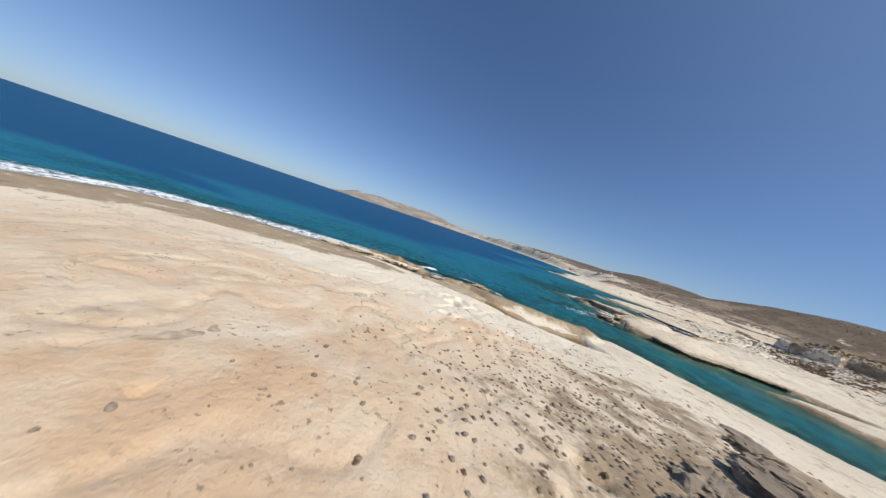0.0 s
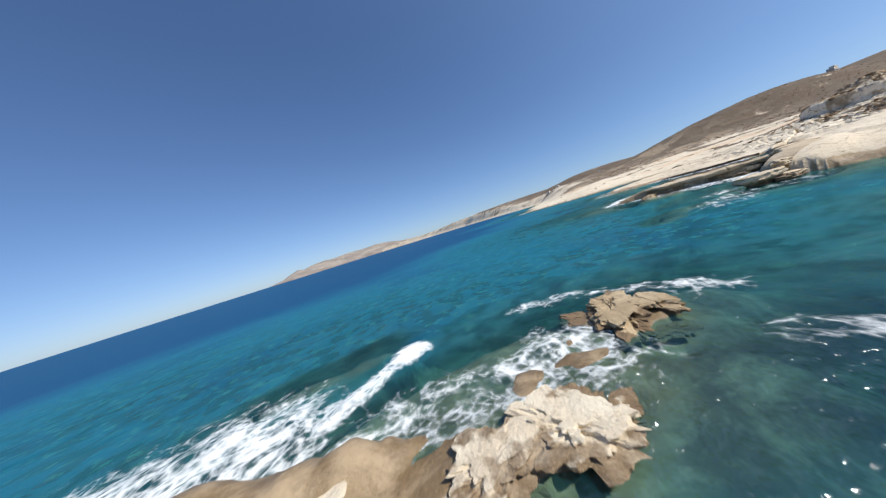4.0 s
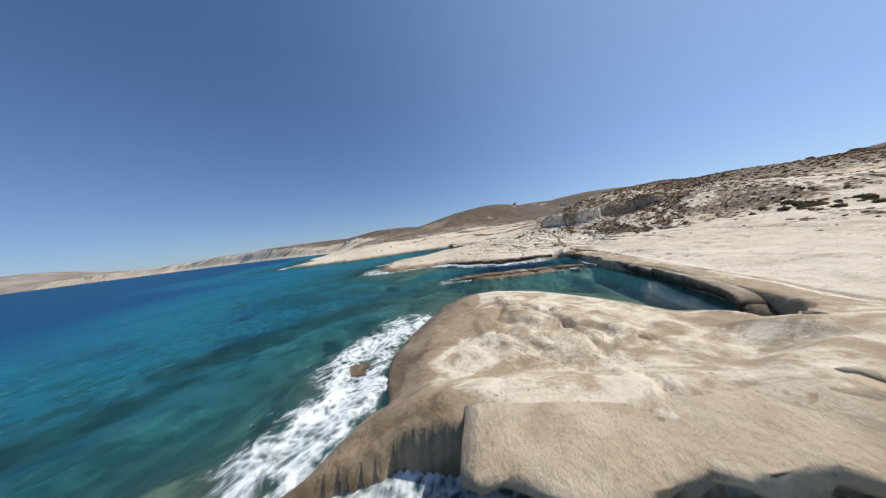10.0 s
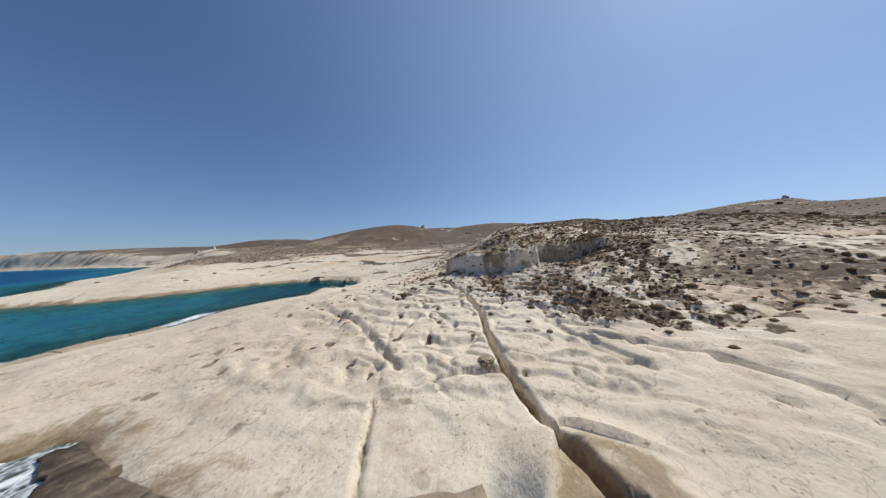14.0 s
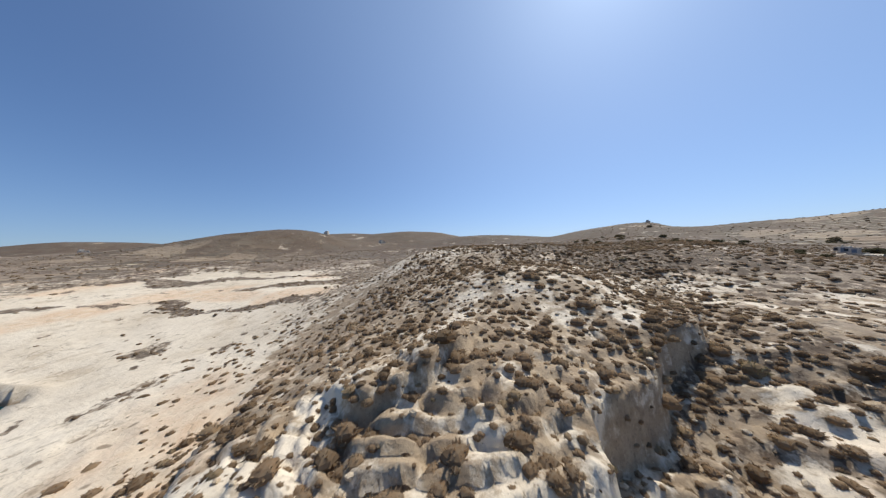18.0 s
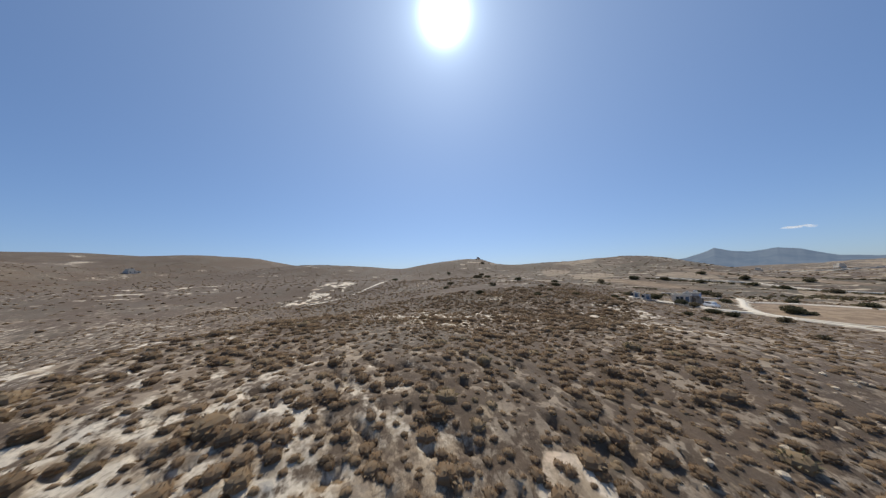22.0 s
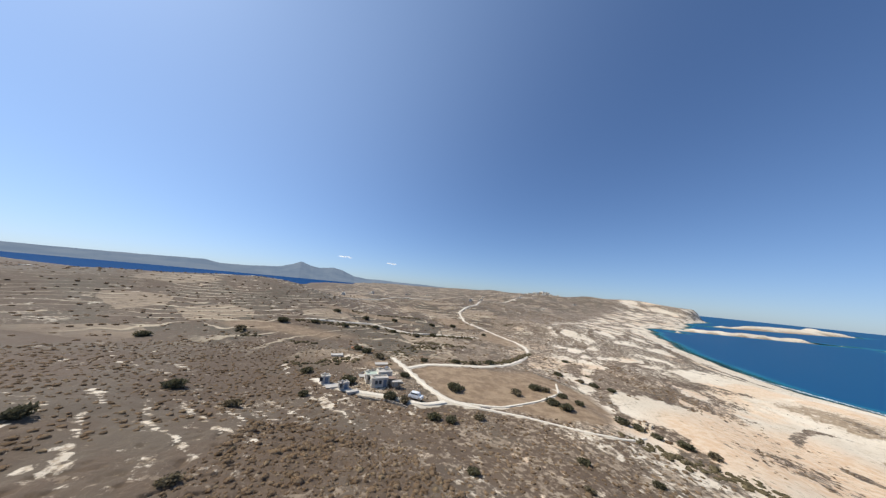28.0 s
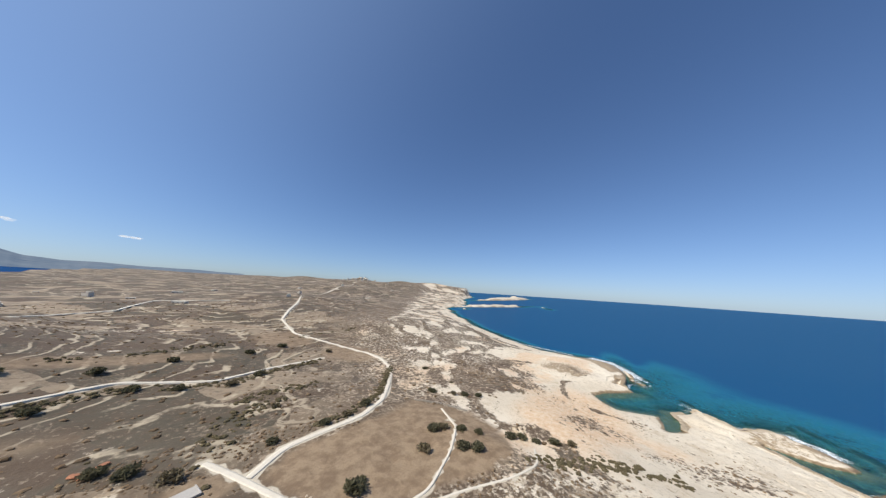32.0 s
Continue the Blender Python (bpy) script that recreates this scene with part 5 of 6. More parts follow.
def overhang(line, side, out, thick, label, seed, depth=1.8, cap=0.10, mat=None, run=9):
    """A jutting lip of rock along the top of a low sea cliff."""
    pts = []
    for (ax, ay), (bx, by) in zip(line, line[1:]):
        n = max(2, int(math.hypot(bx - ax, by - ay) / 0.45))
        pts += [(ax + (bx - ax) * i / n, ay + (by - ay) * i / n) for i in range(n)]
    pts = np.array(pts + [line[-1]])
    for _ in range(2):
        pts[1:-1] = 0.25 * pts[:-2] + 0.5 * pts[1:-1] + 0.25 * pts[2:]
    way = np.gradient(pts, axis=0)
    way /= np.linalg.norm(way, axis=1, keepdims=True)
    nrm = np.stack([-way[:, 1], way[:, 0]], 1) * side
    wob = fbm(pts[:, 0], pts[:, 1], 4.0, 4, seed)
    reach = out * (1 + 2.0 * wob)
    back = pts - nrm * depth
    top = heights(back[:, 0], back[:, 1])[0] + cap
    for _ in range(6):
        top[1:-1] = 0.25 * top[:-2] + 0.5 * top[1:-1] + 0.25 * top[2:]
    root = thing("rock_ledge", label, "rock ledge", Matrix())
    profile = ((-depth, -0.2), (-depth * 0.7, -0.02), (-depth * 0.4, 0.02), (0.2, 0.02), (0.55, 0.0), (0.8, -0.04), (0.92, -0.08), (1.0, -0.22), (0.97, -0.34), (0.93, -0.45), (0.84, -0.6),
               (0.7, -0.75), (0.5, -0.9), (0.25, -1.0), (-depth * 0.6, -1.1))
    cut, count = 0, 0
    while cut < len(pts) - 3:
        end = min(len(pts), cut + run + (count * 5) % 7)
        if len(pts) - end < 5:
            end = len(pts)
        span = slice(cut, end)
        bm = bmesh.new()
        rows = []
        for o, dz in profile:
            far = np.where(np.full(end - cut, o < 0), o, o * (reach[span] + 0.16 * math.sin(count * 2.3)))
            z = top[span] + (dz if o < 0 and dz > -0.5 else dz * thick if dz < -0.2 else dz) + 0.12 * fbm(pts[span, 0] * 1.3, pts[span, 1] + dz * 5, 1.3, 3, seed + 3) + 0.05 * math.sin(count * 1.7)
            rows.append([bm.verts.new((p[0] + q[0] * f, p[1] + q[1] * f, h)) for p, q, f, h in zip(pts[span], nrm[span], far, z)])
        for r0, r1 in zip(rows, rows[1:]):
            for i in range(len(r0) - 1):
                bm.faces.new((r0[i], r0[i + 1], r1[i + 1], r1[i])).smooth = True
        for row in rows[2:]:
            for v in row:
                k = noise.fractal(v.co * 0.9, 0.8, 2.1, 4) * 0.26 + noise.cell(v.co * Vector((0.9, 0.9, 2.2))) * 0.14
                v.co += Vector((k * 0.8, k * 0.8, k * 0.35))
        for edge in (0, -1):
            bm.faces.new([r[edge] for r in rows])
        bmesh.ops.recalc_face_normals(bm, faces=bm.faces[:])
        part("rock_block", bm, mat or SLAB_ROCK, root)
        cut, count = end - 1, count + 1
    return root


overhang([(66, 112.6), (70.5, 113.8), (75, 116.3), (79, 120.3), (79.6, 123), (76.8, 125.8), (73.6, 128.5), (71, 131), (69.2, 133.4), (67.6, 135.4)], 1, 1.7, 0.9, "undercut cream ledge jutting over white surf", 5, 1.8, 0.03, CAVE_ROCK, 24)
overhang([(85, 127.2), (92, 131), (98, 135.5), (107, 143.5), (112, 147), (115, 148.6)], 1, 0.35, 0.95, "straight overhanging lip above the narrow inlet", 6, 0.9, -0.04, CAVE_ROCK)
overhang([(152, 211.8), (161, 216), (170.5, 223), (171.4, 240), (165, 247), (156, 254)], 1, 0.8, 0.6, "dark undercut lip round the sheltered cove", 7)
overhang([(94, 103), (88, 104.6), (80, 102.6), (75, 101.6), (71, 106)], 1, 0.8, 0.6, "undercut lip at the edge of the small bay", 8)
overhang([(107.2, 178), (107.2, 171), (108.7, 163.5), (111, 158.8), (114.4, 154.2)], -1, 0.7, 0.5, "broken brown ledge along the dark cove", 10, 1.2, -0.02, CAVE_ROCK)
overhang([(119, 207.6), (112, 207), (105, 204)], -1, 0.5, 0.5, "low wave-cut lip of pale rock", 9)


# ---------------------------------------------------------------- vegetation
rng = np.random.default_rng(7)


def tufts(count, seed):
    """Triangles of one cushion of twigs, of radius one: (count, 3, 3)."""
    r = np.random.default_rng(seed)
    az, up = r.uniform(0, 2 * np.pi, count), r.uniform(0.02, 1.0, count) ** 0.75
    flat = np.sqrt(1 - np.minimum(up, 0.98) ** 2)
    way = np.stack([np.cos(az) * flat, np.sin(az) * flat, up * 0.85], 1)
    side = np.cross(way, r.normal(size=(count, 3)))
    side /= np.linalg.norm(side, axis=1, keepdims=True)
    wide = r.uniform(0.06, 0.17, count)[:, None] * (60 / count) ** 0.45
    tip = way * r.uniform(0.78, 1.08, count)[:, None]
    foot = way * r.uniform(0.4, 0.62, count)[:, None]
    tip2 = tip + side * wide * r.uniform(0.2, 1.0, count)[:, None]
    return np.stack([foot - side * wide, foot + side * wide, (tip + tip2) / 2], 1)


def core(rings=5):
    """A closed rounded cushion: triangles."""
    out = []
    levels = ((0.62, -0.15), (0.68, 0.2), (0.58, 0.42), (0.32, 0.58))
    for i in range(rings):
        a, b = 2 * np.pi * i / rings, 2 * np.pi * (i + 1) / rings
        wob = (1 + 0.16 * math.sin(i * 2.4), 1 + 0.16 * math.sin((i + 1) % rings * 2.4))
        p = [np.array([np.cos(a) * r * wob[0], np.sin(a) * r * wob[0], z]) for r, z in levels]
        q = [np.array([np.cos(b) * r * wob[1], np.sin(b) * r * wob[1], z]) for r, z in levels]
        for k in (0, 1, 2):
            out += [[p[k], q[k], q[k + 1]], [p[k], q[k + 1], p[k + 1]]]
        out.append([p[3], q[3], np.array([0.05, 0.0, 0.64])])
    return np.array(out)


def scrub_sheet(name, label, x, y, r, tall, tone, blades, seed, mat=None):
    z = heights(x, y)[0]
    kinds = [np.concatenate([tufts(blades, seed + k), core(7 if blades > 15 else 5)]) for k in range(4)]
    kind = rng.integers(0, 4, len(x))
    parts, tones = [], []
    for k in range(4):
        m = kind == k
        n = int(m.sum())
        if not n:
            continue
        turn = rng.uniform(0, 2 * np.pi, n)
        c, s = np.cos(turn)[:, None, None], np.sin(turn)[:, None, None]
        t = kinds[k][None]
        sx = (r[m] * rng.uniform(0.8, 1.3, n))[:, None, None]
        px = (t[..., 0] * c - t[..., 1] * s) * sx + x[m][:, None, None]
        py = (t[..., 0] * s + t[..., 1] * c) * r[m][:, None, None] + y[m][:, None, None]
        pz = t[..., 2] * tall[m][:, None, None] + z[m][:, None, None] - 0.06
        parts.append(np.stack([px, py, pz], -1).reshape(-1, 3))
        # cores get a darker tone: shade inside the cushion put into the colour
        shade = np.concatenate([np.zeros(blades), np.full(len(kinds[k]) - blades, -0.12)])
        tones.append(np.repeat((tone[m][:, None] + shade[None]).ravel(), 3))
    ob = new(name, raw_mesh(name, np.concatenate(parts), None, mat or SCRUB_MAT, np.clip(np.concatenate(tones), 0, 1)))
    return tagged(ob, label, "scrub", kind="stuff")


def scrub_points(x0, x1, y0, y1, gap, near, far, amount):
    gx, gy = np.meshgrid(np.arange(x0, x1, gap), np.arange(y0, y1, gap))
    x = gx.ravel() + rng.uniform(-0.5, 0.5, gx.size) * gap * 1.1
    y = gy.ravel() + rng.uniform(-0.5, 0.5, gx.size) * gap * 1.1
    d = line_distance(x, y, TRACK)
    k = (d >= near) & (d < far)
    x, y = x[k], y[k]
    h = heights(x, y)[0]
    m = masks(x, y, h)
    want = np.clip(m["plants"] * 1.5 - 0.12 + 0.8 * fbm(x, y, 5, 3, 95), 0, 1) * (1 - m["field"]) * (m["road"] < 0.1) * (h > 1.5) * amount
    k = rng.uniform(0, 1, len(x)) < want
    return x[k], y[k]


x, y = scrub_points(135, 262, 60, 215, 0.60, 0, 26, 0.95)
r = np.clip(np.exp(rng.normal(-1.32, 0.48, len(x))), 0.09, 0.95) * (0.7 + 0.6 * vnoise(x / 4, y / 4, 96))
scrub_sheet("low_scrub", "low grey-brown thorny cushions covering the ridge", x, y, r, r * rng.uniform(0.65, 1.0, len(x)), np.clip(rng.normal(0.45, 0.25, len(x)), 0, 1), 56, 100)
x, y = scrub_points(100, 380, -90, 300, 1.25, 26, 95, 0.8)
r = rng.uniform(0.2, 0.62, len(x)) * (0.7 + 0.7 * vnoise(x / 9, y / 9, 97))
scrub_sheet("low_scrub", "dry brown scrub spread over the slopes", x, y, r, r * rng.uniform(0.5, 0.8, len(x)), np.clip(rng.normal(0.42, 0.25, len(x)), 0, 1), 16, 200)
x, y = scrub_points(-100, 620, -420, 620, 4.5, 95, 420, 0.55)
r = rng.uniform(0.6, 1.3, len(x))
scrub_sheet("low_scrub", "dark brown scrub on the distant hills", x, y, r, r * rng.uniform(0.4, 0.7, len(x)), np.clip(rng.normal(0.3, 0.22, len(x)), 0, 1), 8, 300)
# sparse plants on the sandy headland
x, y = rng.normal(40, 6, 520), rng.normal(52, 7, 520)
k = (heights(x, y)[0] > 1.2) & (x > 29.7)
x, y = x[k], y[k]
r = rng.uniform(0.05, 0.2, len(x))
scrub_sheet("sparse_plants", "small dry plants dotted over pinkish sand", x, y, r, r * 0.8, np.clip(rng.normal(0.4, 0.25, len(x)), 0, 1), 14, 400)
x, y = rng.uniform(122, 178, 900), rng.uniform(120, 205, 900)
k = (signed(x, y, SCRUB) < 2) & (rng.uniform(0, 1, 900) < 0.45 * step(np.hypot(x - 160, y - 165), 45, 5) + 0.12) & (heights(x, y)[0] > 2)
x, y = x[k], y[k]
r = rng.uniform(0.15, 0.5, len(x))
scrub_sheet("sparse_plants", "scattered dry cushions on bare pale rock", x, y, r, r * 0.8, np.clip(rng.normal(0.4, 0.25, len(x)), 0, 1), 34, 450)


def hedge(label, line, wide, gap, seed):
    """Thick scrub along a line."""
    pts = []
    for (ax, ay), (bx, by) in zip(line, line[1:]):
        n = max(2, int(math.hypot(bx - ax, by - ay) / gap))
        pts += [(ax + (bx - ax) * i / n, ay + (by - ay) * i / n) for i in range(n)]
    pts = np.repeat(np.array(pts), 5, 0)
    x, y = pts[:, 0] + rng.normal(0, wide, len(pts)), pts[:, 1] + rng.normal(0, wide, len(pts))
    k = fbm(x, y, 12, 3, seed) > -0.1
    x, y = x[k], y[k]
    r = rng.uniform(0.45, 1.25, len(x))
    scrub_sheet("thick_scrub", label, x, y, r, r * rng.uniform(0.6, 0.95, len(x)), np.clip(rng.normal(0.85, 0.2, len(x)), 0, 1), 26, seed, HEDGE_MAT)


hedge("dark scrub hedge along the terrace track", [(284, -35), (264, -41), (246, -49), (221, -41), (199, -48), (172, -56)], 1.6, 1.6, 610)
hedge("olive scrub growing along the edge of the pale rock", [(176, 66), (168, 72), (158, 84), (150, 98), (146, 112), (143, 124)], 2.2, 1.4, 620)
hedge("dark scrub in the gully below the farm", [(268, 22), (255, 16), (243, 14), (236, 4), (226, -8), (210, -16)], 2.4, 1.6, 630)
hedge("dark scrub along an old terrace", [(300, -6), (280, -2), (262, -8), (240, -14), (215, -22), (190, -24)], 1.5, 2.0, 640)
hedge("dark scrub along a far terrace", [(260, -84), (225, -92), (190, -104), (150, -110), (110, -112)], 2.0, 2.4, 650)
hedge("scrub beside the winding gravel road", [(208, 11), (195, 9), (180, 3), (164, -11), (147, -25)], 0.9, 1.6, 660)


def stones(name, label, x, y, size, mat, seed):
    base = []
    for k in range(5):
        bm = rock_mesh(seed + k, (1, 0.8, 0.65), 1, 0.3)
        bmesh.ops.triangulate(bm, faces=bm.faces[:])
        base.append(np.array([[list(v.co) for v in f.verts] for f in bm.faces]))
        bm.free()
    z = heights(x, y)[0]
    out = []
    for n in range(len(x)):
        t = base[n % 5]
        c, s = math.cos(n * 2.4), math.sin(n * 2.4)
        p = np.stack([(t[..., 0] * c - t[..., 1] * s) * size[n] + x[n], (t[..., 0] * s + t[..., 1] * c) * size[n] + y[n], t[..., 2] * size[n] + z[n] + 0.15 * size[n]], -1)
        out.append(p.reshape(-1, 3))
    return tagged(new(name, raw_mesh(name, np.concatenate(out), None, mat)), label, "stones", kind="stuff")


x, y = rng.normal(39.5, 5.5, 1700), rng.normal(51.5, 6, 1700)
k = (heights(x, y)[0] > 1.0) & (x > 23.7)
stones("loose_stones", "loose brown stones strewn over the slope", x[k], y[k], rng.uniform(0.03, 0.12, int(k.sum())), BROWN_ROCK, 500)
x, y = rng.uniform(148, 200, 700), rng.uniform(118, 178, 700)
stones("loose_stones", "pale rock rubble among the scrub", x, y, rng.uniform(0.06, 0.3, 700), TUFF, 520)


x, y = rng.normal(241, 7, 420), rng.normal(38, 6, 420)
k = road_mask(x, y) < 0.2
stones("loose_stones", "building rubble and stones strewn round the farm", x[k], y[k], rng.uniform(0.1, 0.4, int(k.sum())), TUFF, 540)


def bush(mat, seed, label):
    """A rounded bush with stems and many leaves, of radius one."""
    r = np.random.default_rng(seed)
    root = thing("bush", label, "bush", Matrix(), "bushes on the slopes")
    for n in range(4):
        bm = bmesh.new()
        bmesh.ops.create_cone(bm, cap_ends=True, segments=6, radius1=0.05, radius2=0.02, depth=0.8)
        ob = part("stem", bm, WOOD, root)
        ob.matrix_local = Matrix.Rotation(n * 1.7 + seed, 4, "Z") @ Matrix.Rotation(0.55, 4, "Y") @ Matrix.Translation((0, 0, 0.3))
    tri = []
    lumps = [(r.uniform(-0.5, 0.5), r.uniform(-0.5, 0.5), r.uniform(0.3, 0.6), r.uniform(0.35, 0.6)) for _ in range(9)]
    for cx, cy, cz, s in lumps:
        way = r.normal(size=(70, 3))
        way /= np.linalg.norm(way, axis=1, keepdims=True)
        c = way * s * r.uniform(0.7, 1.05, 70)[:, None] * [1, 1, 0.75] + [cx, cy, cz]
        a, b = r.normal(size=(70, 3)) * 0.09, r.normal(size=(70, 3)) * 0.09
        tri.append(np.stack([c - a, c + a, c + b * 1.6], 1))
    tri = np.concatenate(tri)
    tri[..., 2] = np.maximum(tri[..., 2], 0.0)
    ob = new("foliage", raw_mesh("foliage", tri.reshape(-1, 3), None, mat))
    ob.parent = root
    return root


BUSHES = [bush(LEAF_DARK, 1, "dark green rounded bush on dry ground"), bush(LEAF_OLIVE, 2, "dusty olive bush on dry ground"),
          bush(LEAF_DARK, 3, "dense dark green shrub beside pale soil")]
BUSH_AT = [(186.4, 47.6, 2.1), (194.9, 40.5, 2.0), (215.7, 39.2, 2.3), (184.7, 35.9, 2.2), (181.6, 37.4, 1.8), (178.5, 42, 1.6), (176, 47, 1.5), (239.7, 10.7, 2.1), (249.2, -1.2, 2.0), (245, 3, 2.2),
           (305, 83.8, 2.6), (307.5, 82, 2.0), (245.1, 104.6, 1.0), (268.3, 102.3, 1.5), (184, 51.2, 2.0), (212.8, 37.6, 1.2), (167, 54, 2.0), (164.5, 57, 1.6), (160, 66, 1.8), (157, 70.6, 1.6), (163, 61, 1.5),
           (150, 26, 1.8), (153, 22, 1.5), (158, 14, 1.9), (146, 31, 1.6), (140, 12, 1.4), (248.5, 37.5, 2.4), (236.5, 48, 1.8), (233, 49.5, 1.6), (231, 31, 1.6), (207, 11, 1.8), (199, 10.5, 1.7), (190, 8, 1.8),
           (221, 10, 1.6), (213, -9.7, 1.5), (226, 57, 1.7), (222, 58, 1.5), (214, 56, 1.4), (262, 30, 1.8), (258, 48, 1.3), (268, 60, 1.6), (281, 55, 1.9), (286, 74, 1.5), (262, 85, 1.1), (252, 92, 0.9),
           (240, 96, 1.0), (233, 88, 0.9), (256, 116, 1.2), (274, 118, 1.1), (290, 108, 1.4), (216, 92, 0.9), (224, 78, 1.1), (205, 82, 1.0), (199, 74, 1.2), (188, 80, 1.1), (175, 90, 1.2), (171, 104, 1.0),
           (330, 60, 2.2), (345, 30, 2.4), (352, 90, 1.8), (320, 10, 2.2), (300, -10, 2.4), (290, -30, 2.6), (276, -36, 2.2), (260, -38, 2.0), (243, -47, 2.2), (232, -42, 2.0), (218, -38, 2.2), (206, -46, 2.4),
           (380, 60, 2.0), (395, 20, 2.4), (410, 100, 2.2), (424, 40, 2.0), (436, -10, 2.4), (250, -66, 2.4), (270, -70, 2.6), (230, -75, 2.2), (200, -80, 2.4), (180, -90, 2.6), (160, -70, 2.0), (135, -10, 1.6)]
for n, (x, y, r) in enumerate(BUSH_AT):
    m = pose(x, y, height_at(x, y) - 0.1, 0, 0, n * 67) @ Matrix.Diagonal((r * 1.15, r, r * (0.8 + 0.25 * ((n * 7) % 5) / 5), 1))
    base = BUSHES[n % 3] if r < 1.9 or n % 4 else BUSHES[0]
    if n < 3:
        BUSHES[n].matrix_basis = m
    else:
        copy = copy_thing(base, pose(0, 0, 0))
        copy.matrix_basis = m


# ---------------------------------------------------------------- farm
def window_part(parent, x, y, z, w, h, facing, frame_mat=BLUE_WOOD):
    """A window on a wall that faces along x or y (sign gives the side)."""
    axis, sign = facing
    sx, sy = (w, 0.08) if axis == "y" else (0.08, w)
    frame_ob = part("window", box(sx, sy, h, (x, y, z), 0.01), frame_mat, parent, "blue-framed window")
    ox, oy = (0, 0.03 * sign) if axis == "y" else (0.03 * sign, 0)
    px, py = (w - 0.2, 0.06) if axis == "y" else (0.06, w - 0.2)
    part("pane", box(px, py, h - 0.2, (x + ox, y + oy, z + 0.1), 0), DARK_PANE, frame_ob)
    kx, ky = (w + 0.2, 0.16) if axis == "y" else (0.16, w + 0.2)
    part("sill", box(kx, ky, 0.08, (x, y, z - 0.08), 0.01), CEMENT, frame_ob)


def door_part(parent, x, y, z, facing, mat=BLUE_WOOD):
    axis, sign = facing
    sx, sy = (0.95, 0.08) if axis == "y" else (0.08, 0.95)
    ob = part("door", box(sx, sy, 2.05, (x, y, z), 0.01), mat, parent, "painted wooden door")
    hx, hy = (0.3, 0.07 * sign) if axis == "y" else (0.07 * sign, 0.3)
    part("handle", box(0.1, 0.06, 0.05, (x + hx, y + hy, z + 1.0), 0.01), STEEL, ob)


def block_house(name, label, x, y, turn, w, d, h, wall, roof, windows=2, side_wall=None, tank=False):
    z = height_at(x, y) - 0.15
    root = thing(name, label, "house", pose(x, y, z, 0, 0, turn), "farm buildings")
    part("wall", box(w, d, h, (0, 0, 0), 0.05), wall, root)
    part("roof", box(w + 0.16, d + 0.16, 0.14, (0, 0, h), 0.04), roof, root)
    for k, (sx, sy, px, py) in enumerate(((w + 0.2, 0.18, 0, d / 2), (w + 0.2, 0.18, 0, -d / 2), (0.18, d, w / 2, 0), (0.18, d, -w / 2, 0))):
        part("parapet", box(sx, sy, 0.3, (px, py, h + 0.14), 0.03), wall, root)
    if side_wall:
        part("side_wall", box(0.06, d - 0.1, h - 0.1, (-w / 2 - 0.03, 0, 0.05), 0.01), side_wall, root, "blue-washed side wall")
    door_part(root, -w / 2 + 0.9, d / 2 + 0.03, 0.1, ("y", 1))
    for k in range(windows):
        window_part(root, -w / 2 + 2.3 + k * (w - 3.0) / max(windows - 0.4, 1), d / 2 + 0.03, 1.0, 0.9, 1.1, ("y", 1))
    window_part(root, w / 2 + 0.03, 0.2, 1.0, 0.9, 1.0, ("x", 1))
    part("chimney", box(0.5, 0.5, 0.8, (w / 2 - 0.8, -d / 2 + 0.8, h + 0.1), 0.04), wall, root)
    if tank:
        part("water_tank", box(1.2, 0.9, 0.9, (-w / 2 + 1.3, -d / 2 + 1.0, h + 0.14), 0.08), STEEL, root)
    return root


block_house("farmhouse", "whitewashed flat-roofed farmhouse with blue side wall", 238.2, 35.0, 12, 4.2, 3.6, 2.9, WHITE_WALL, CEMENT, 2, BLUE_WALL, True)
block_house("farmhouse_wing", "low white wing with a faded green roof", 242.0, 35.6, 12, 3.6, 3.6, 2.2, WHITE_WALL, GREEN_ROOF, 2)
block_house("farm_annex", "white annex with small windows facing the track", 239.6, 39.0, 12, 4.8, 2.6, 2.3, WHITE_WALL, CEMENT, 2)
block_house("small_hut", "small white stone hut beside the yard track", 254.8, 38.6, 20, 2.2, 2.0, 1.9, WHITE_WALL, CEMENT, 1)
block_house("roofed_hut", "low cement hut among the scrub", 249.2, 42.6, 30, 2.4, 2.0, 1.6, CEMENT, CEMENT, 1)


def yard_slab(x, y, turn, w, d, label):
    """A low cement platform with a worn rim."""
    root = thing("cement_platform", label, "platform", pose(x, y, height_at(x, y) - 0.25, 0, 0, turn), "cement platforms")
    part("slab", box(w, d, 0.55, (0, 0, 0), 0.06), CEMENT, root)
    for sx, sy, px, py in ((w, 0.2, 0, d / 2), (0.2, d, w / 2, 0), (0.2, d, -w / 2, 0)):
        part("rim", box(sx + 0.06, sy + 0.06, 0.2, (px, py, 0.5), 0.03), CEMENT, root)


yard_slab(256.2, 9.4, 10, 4.2, 3.2, "pale cement pad in the dry scrub")
yard_slab(252.0, 41.2, 20, 4.2, 3.0, "low cement platform beside the small hut")
yard_slab(246.6, 44.6, 25, 3.0, 1.8, "low cement platform above the yard track")
yard_slab(243.5, 31.5, 12, 4.5, 2.8, "cement terrace behind the farmhouse")
yard_slab(238.8, 17.5, 5, 4.6, 3.2, "bare cement pad among the scrub")
yard_slab(233.8, 36.2, 12, 2.6, 2.2, "small cement pad beside the sheds")


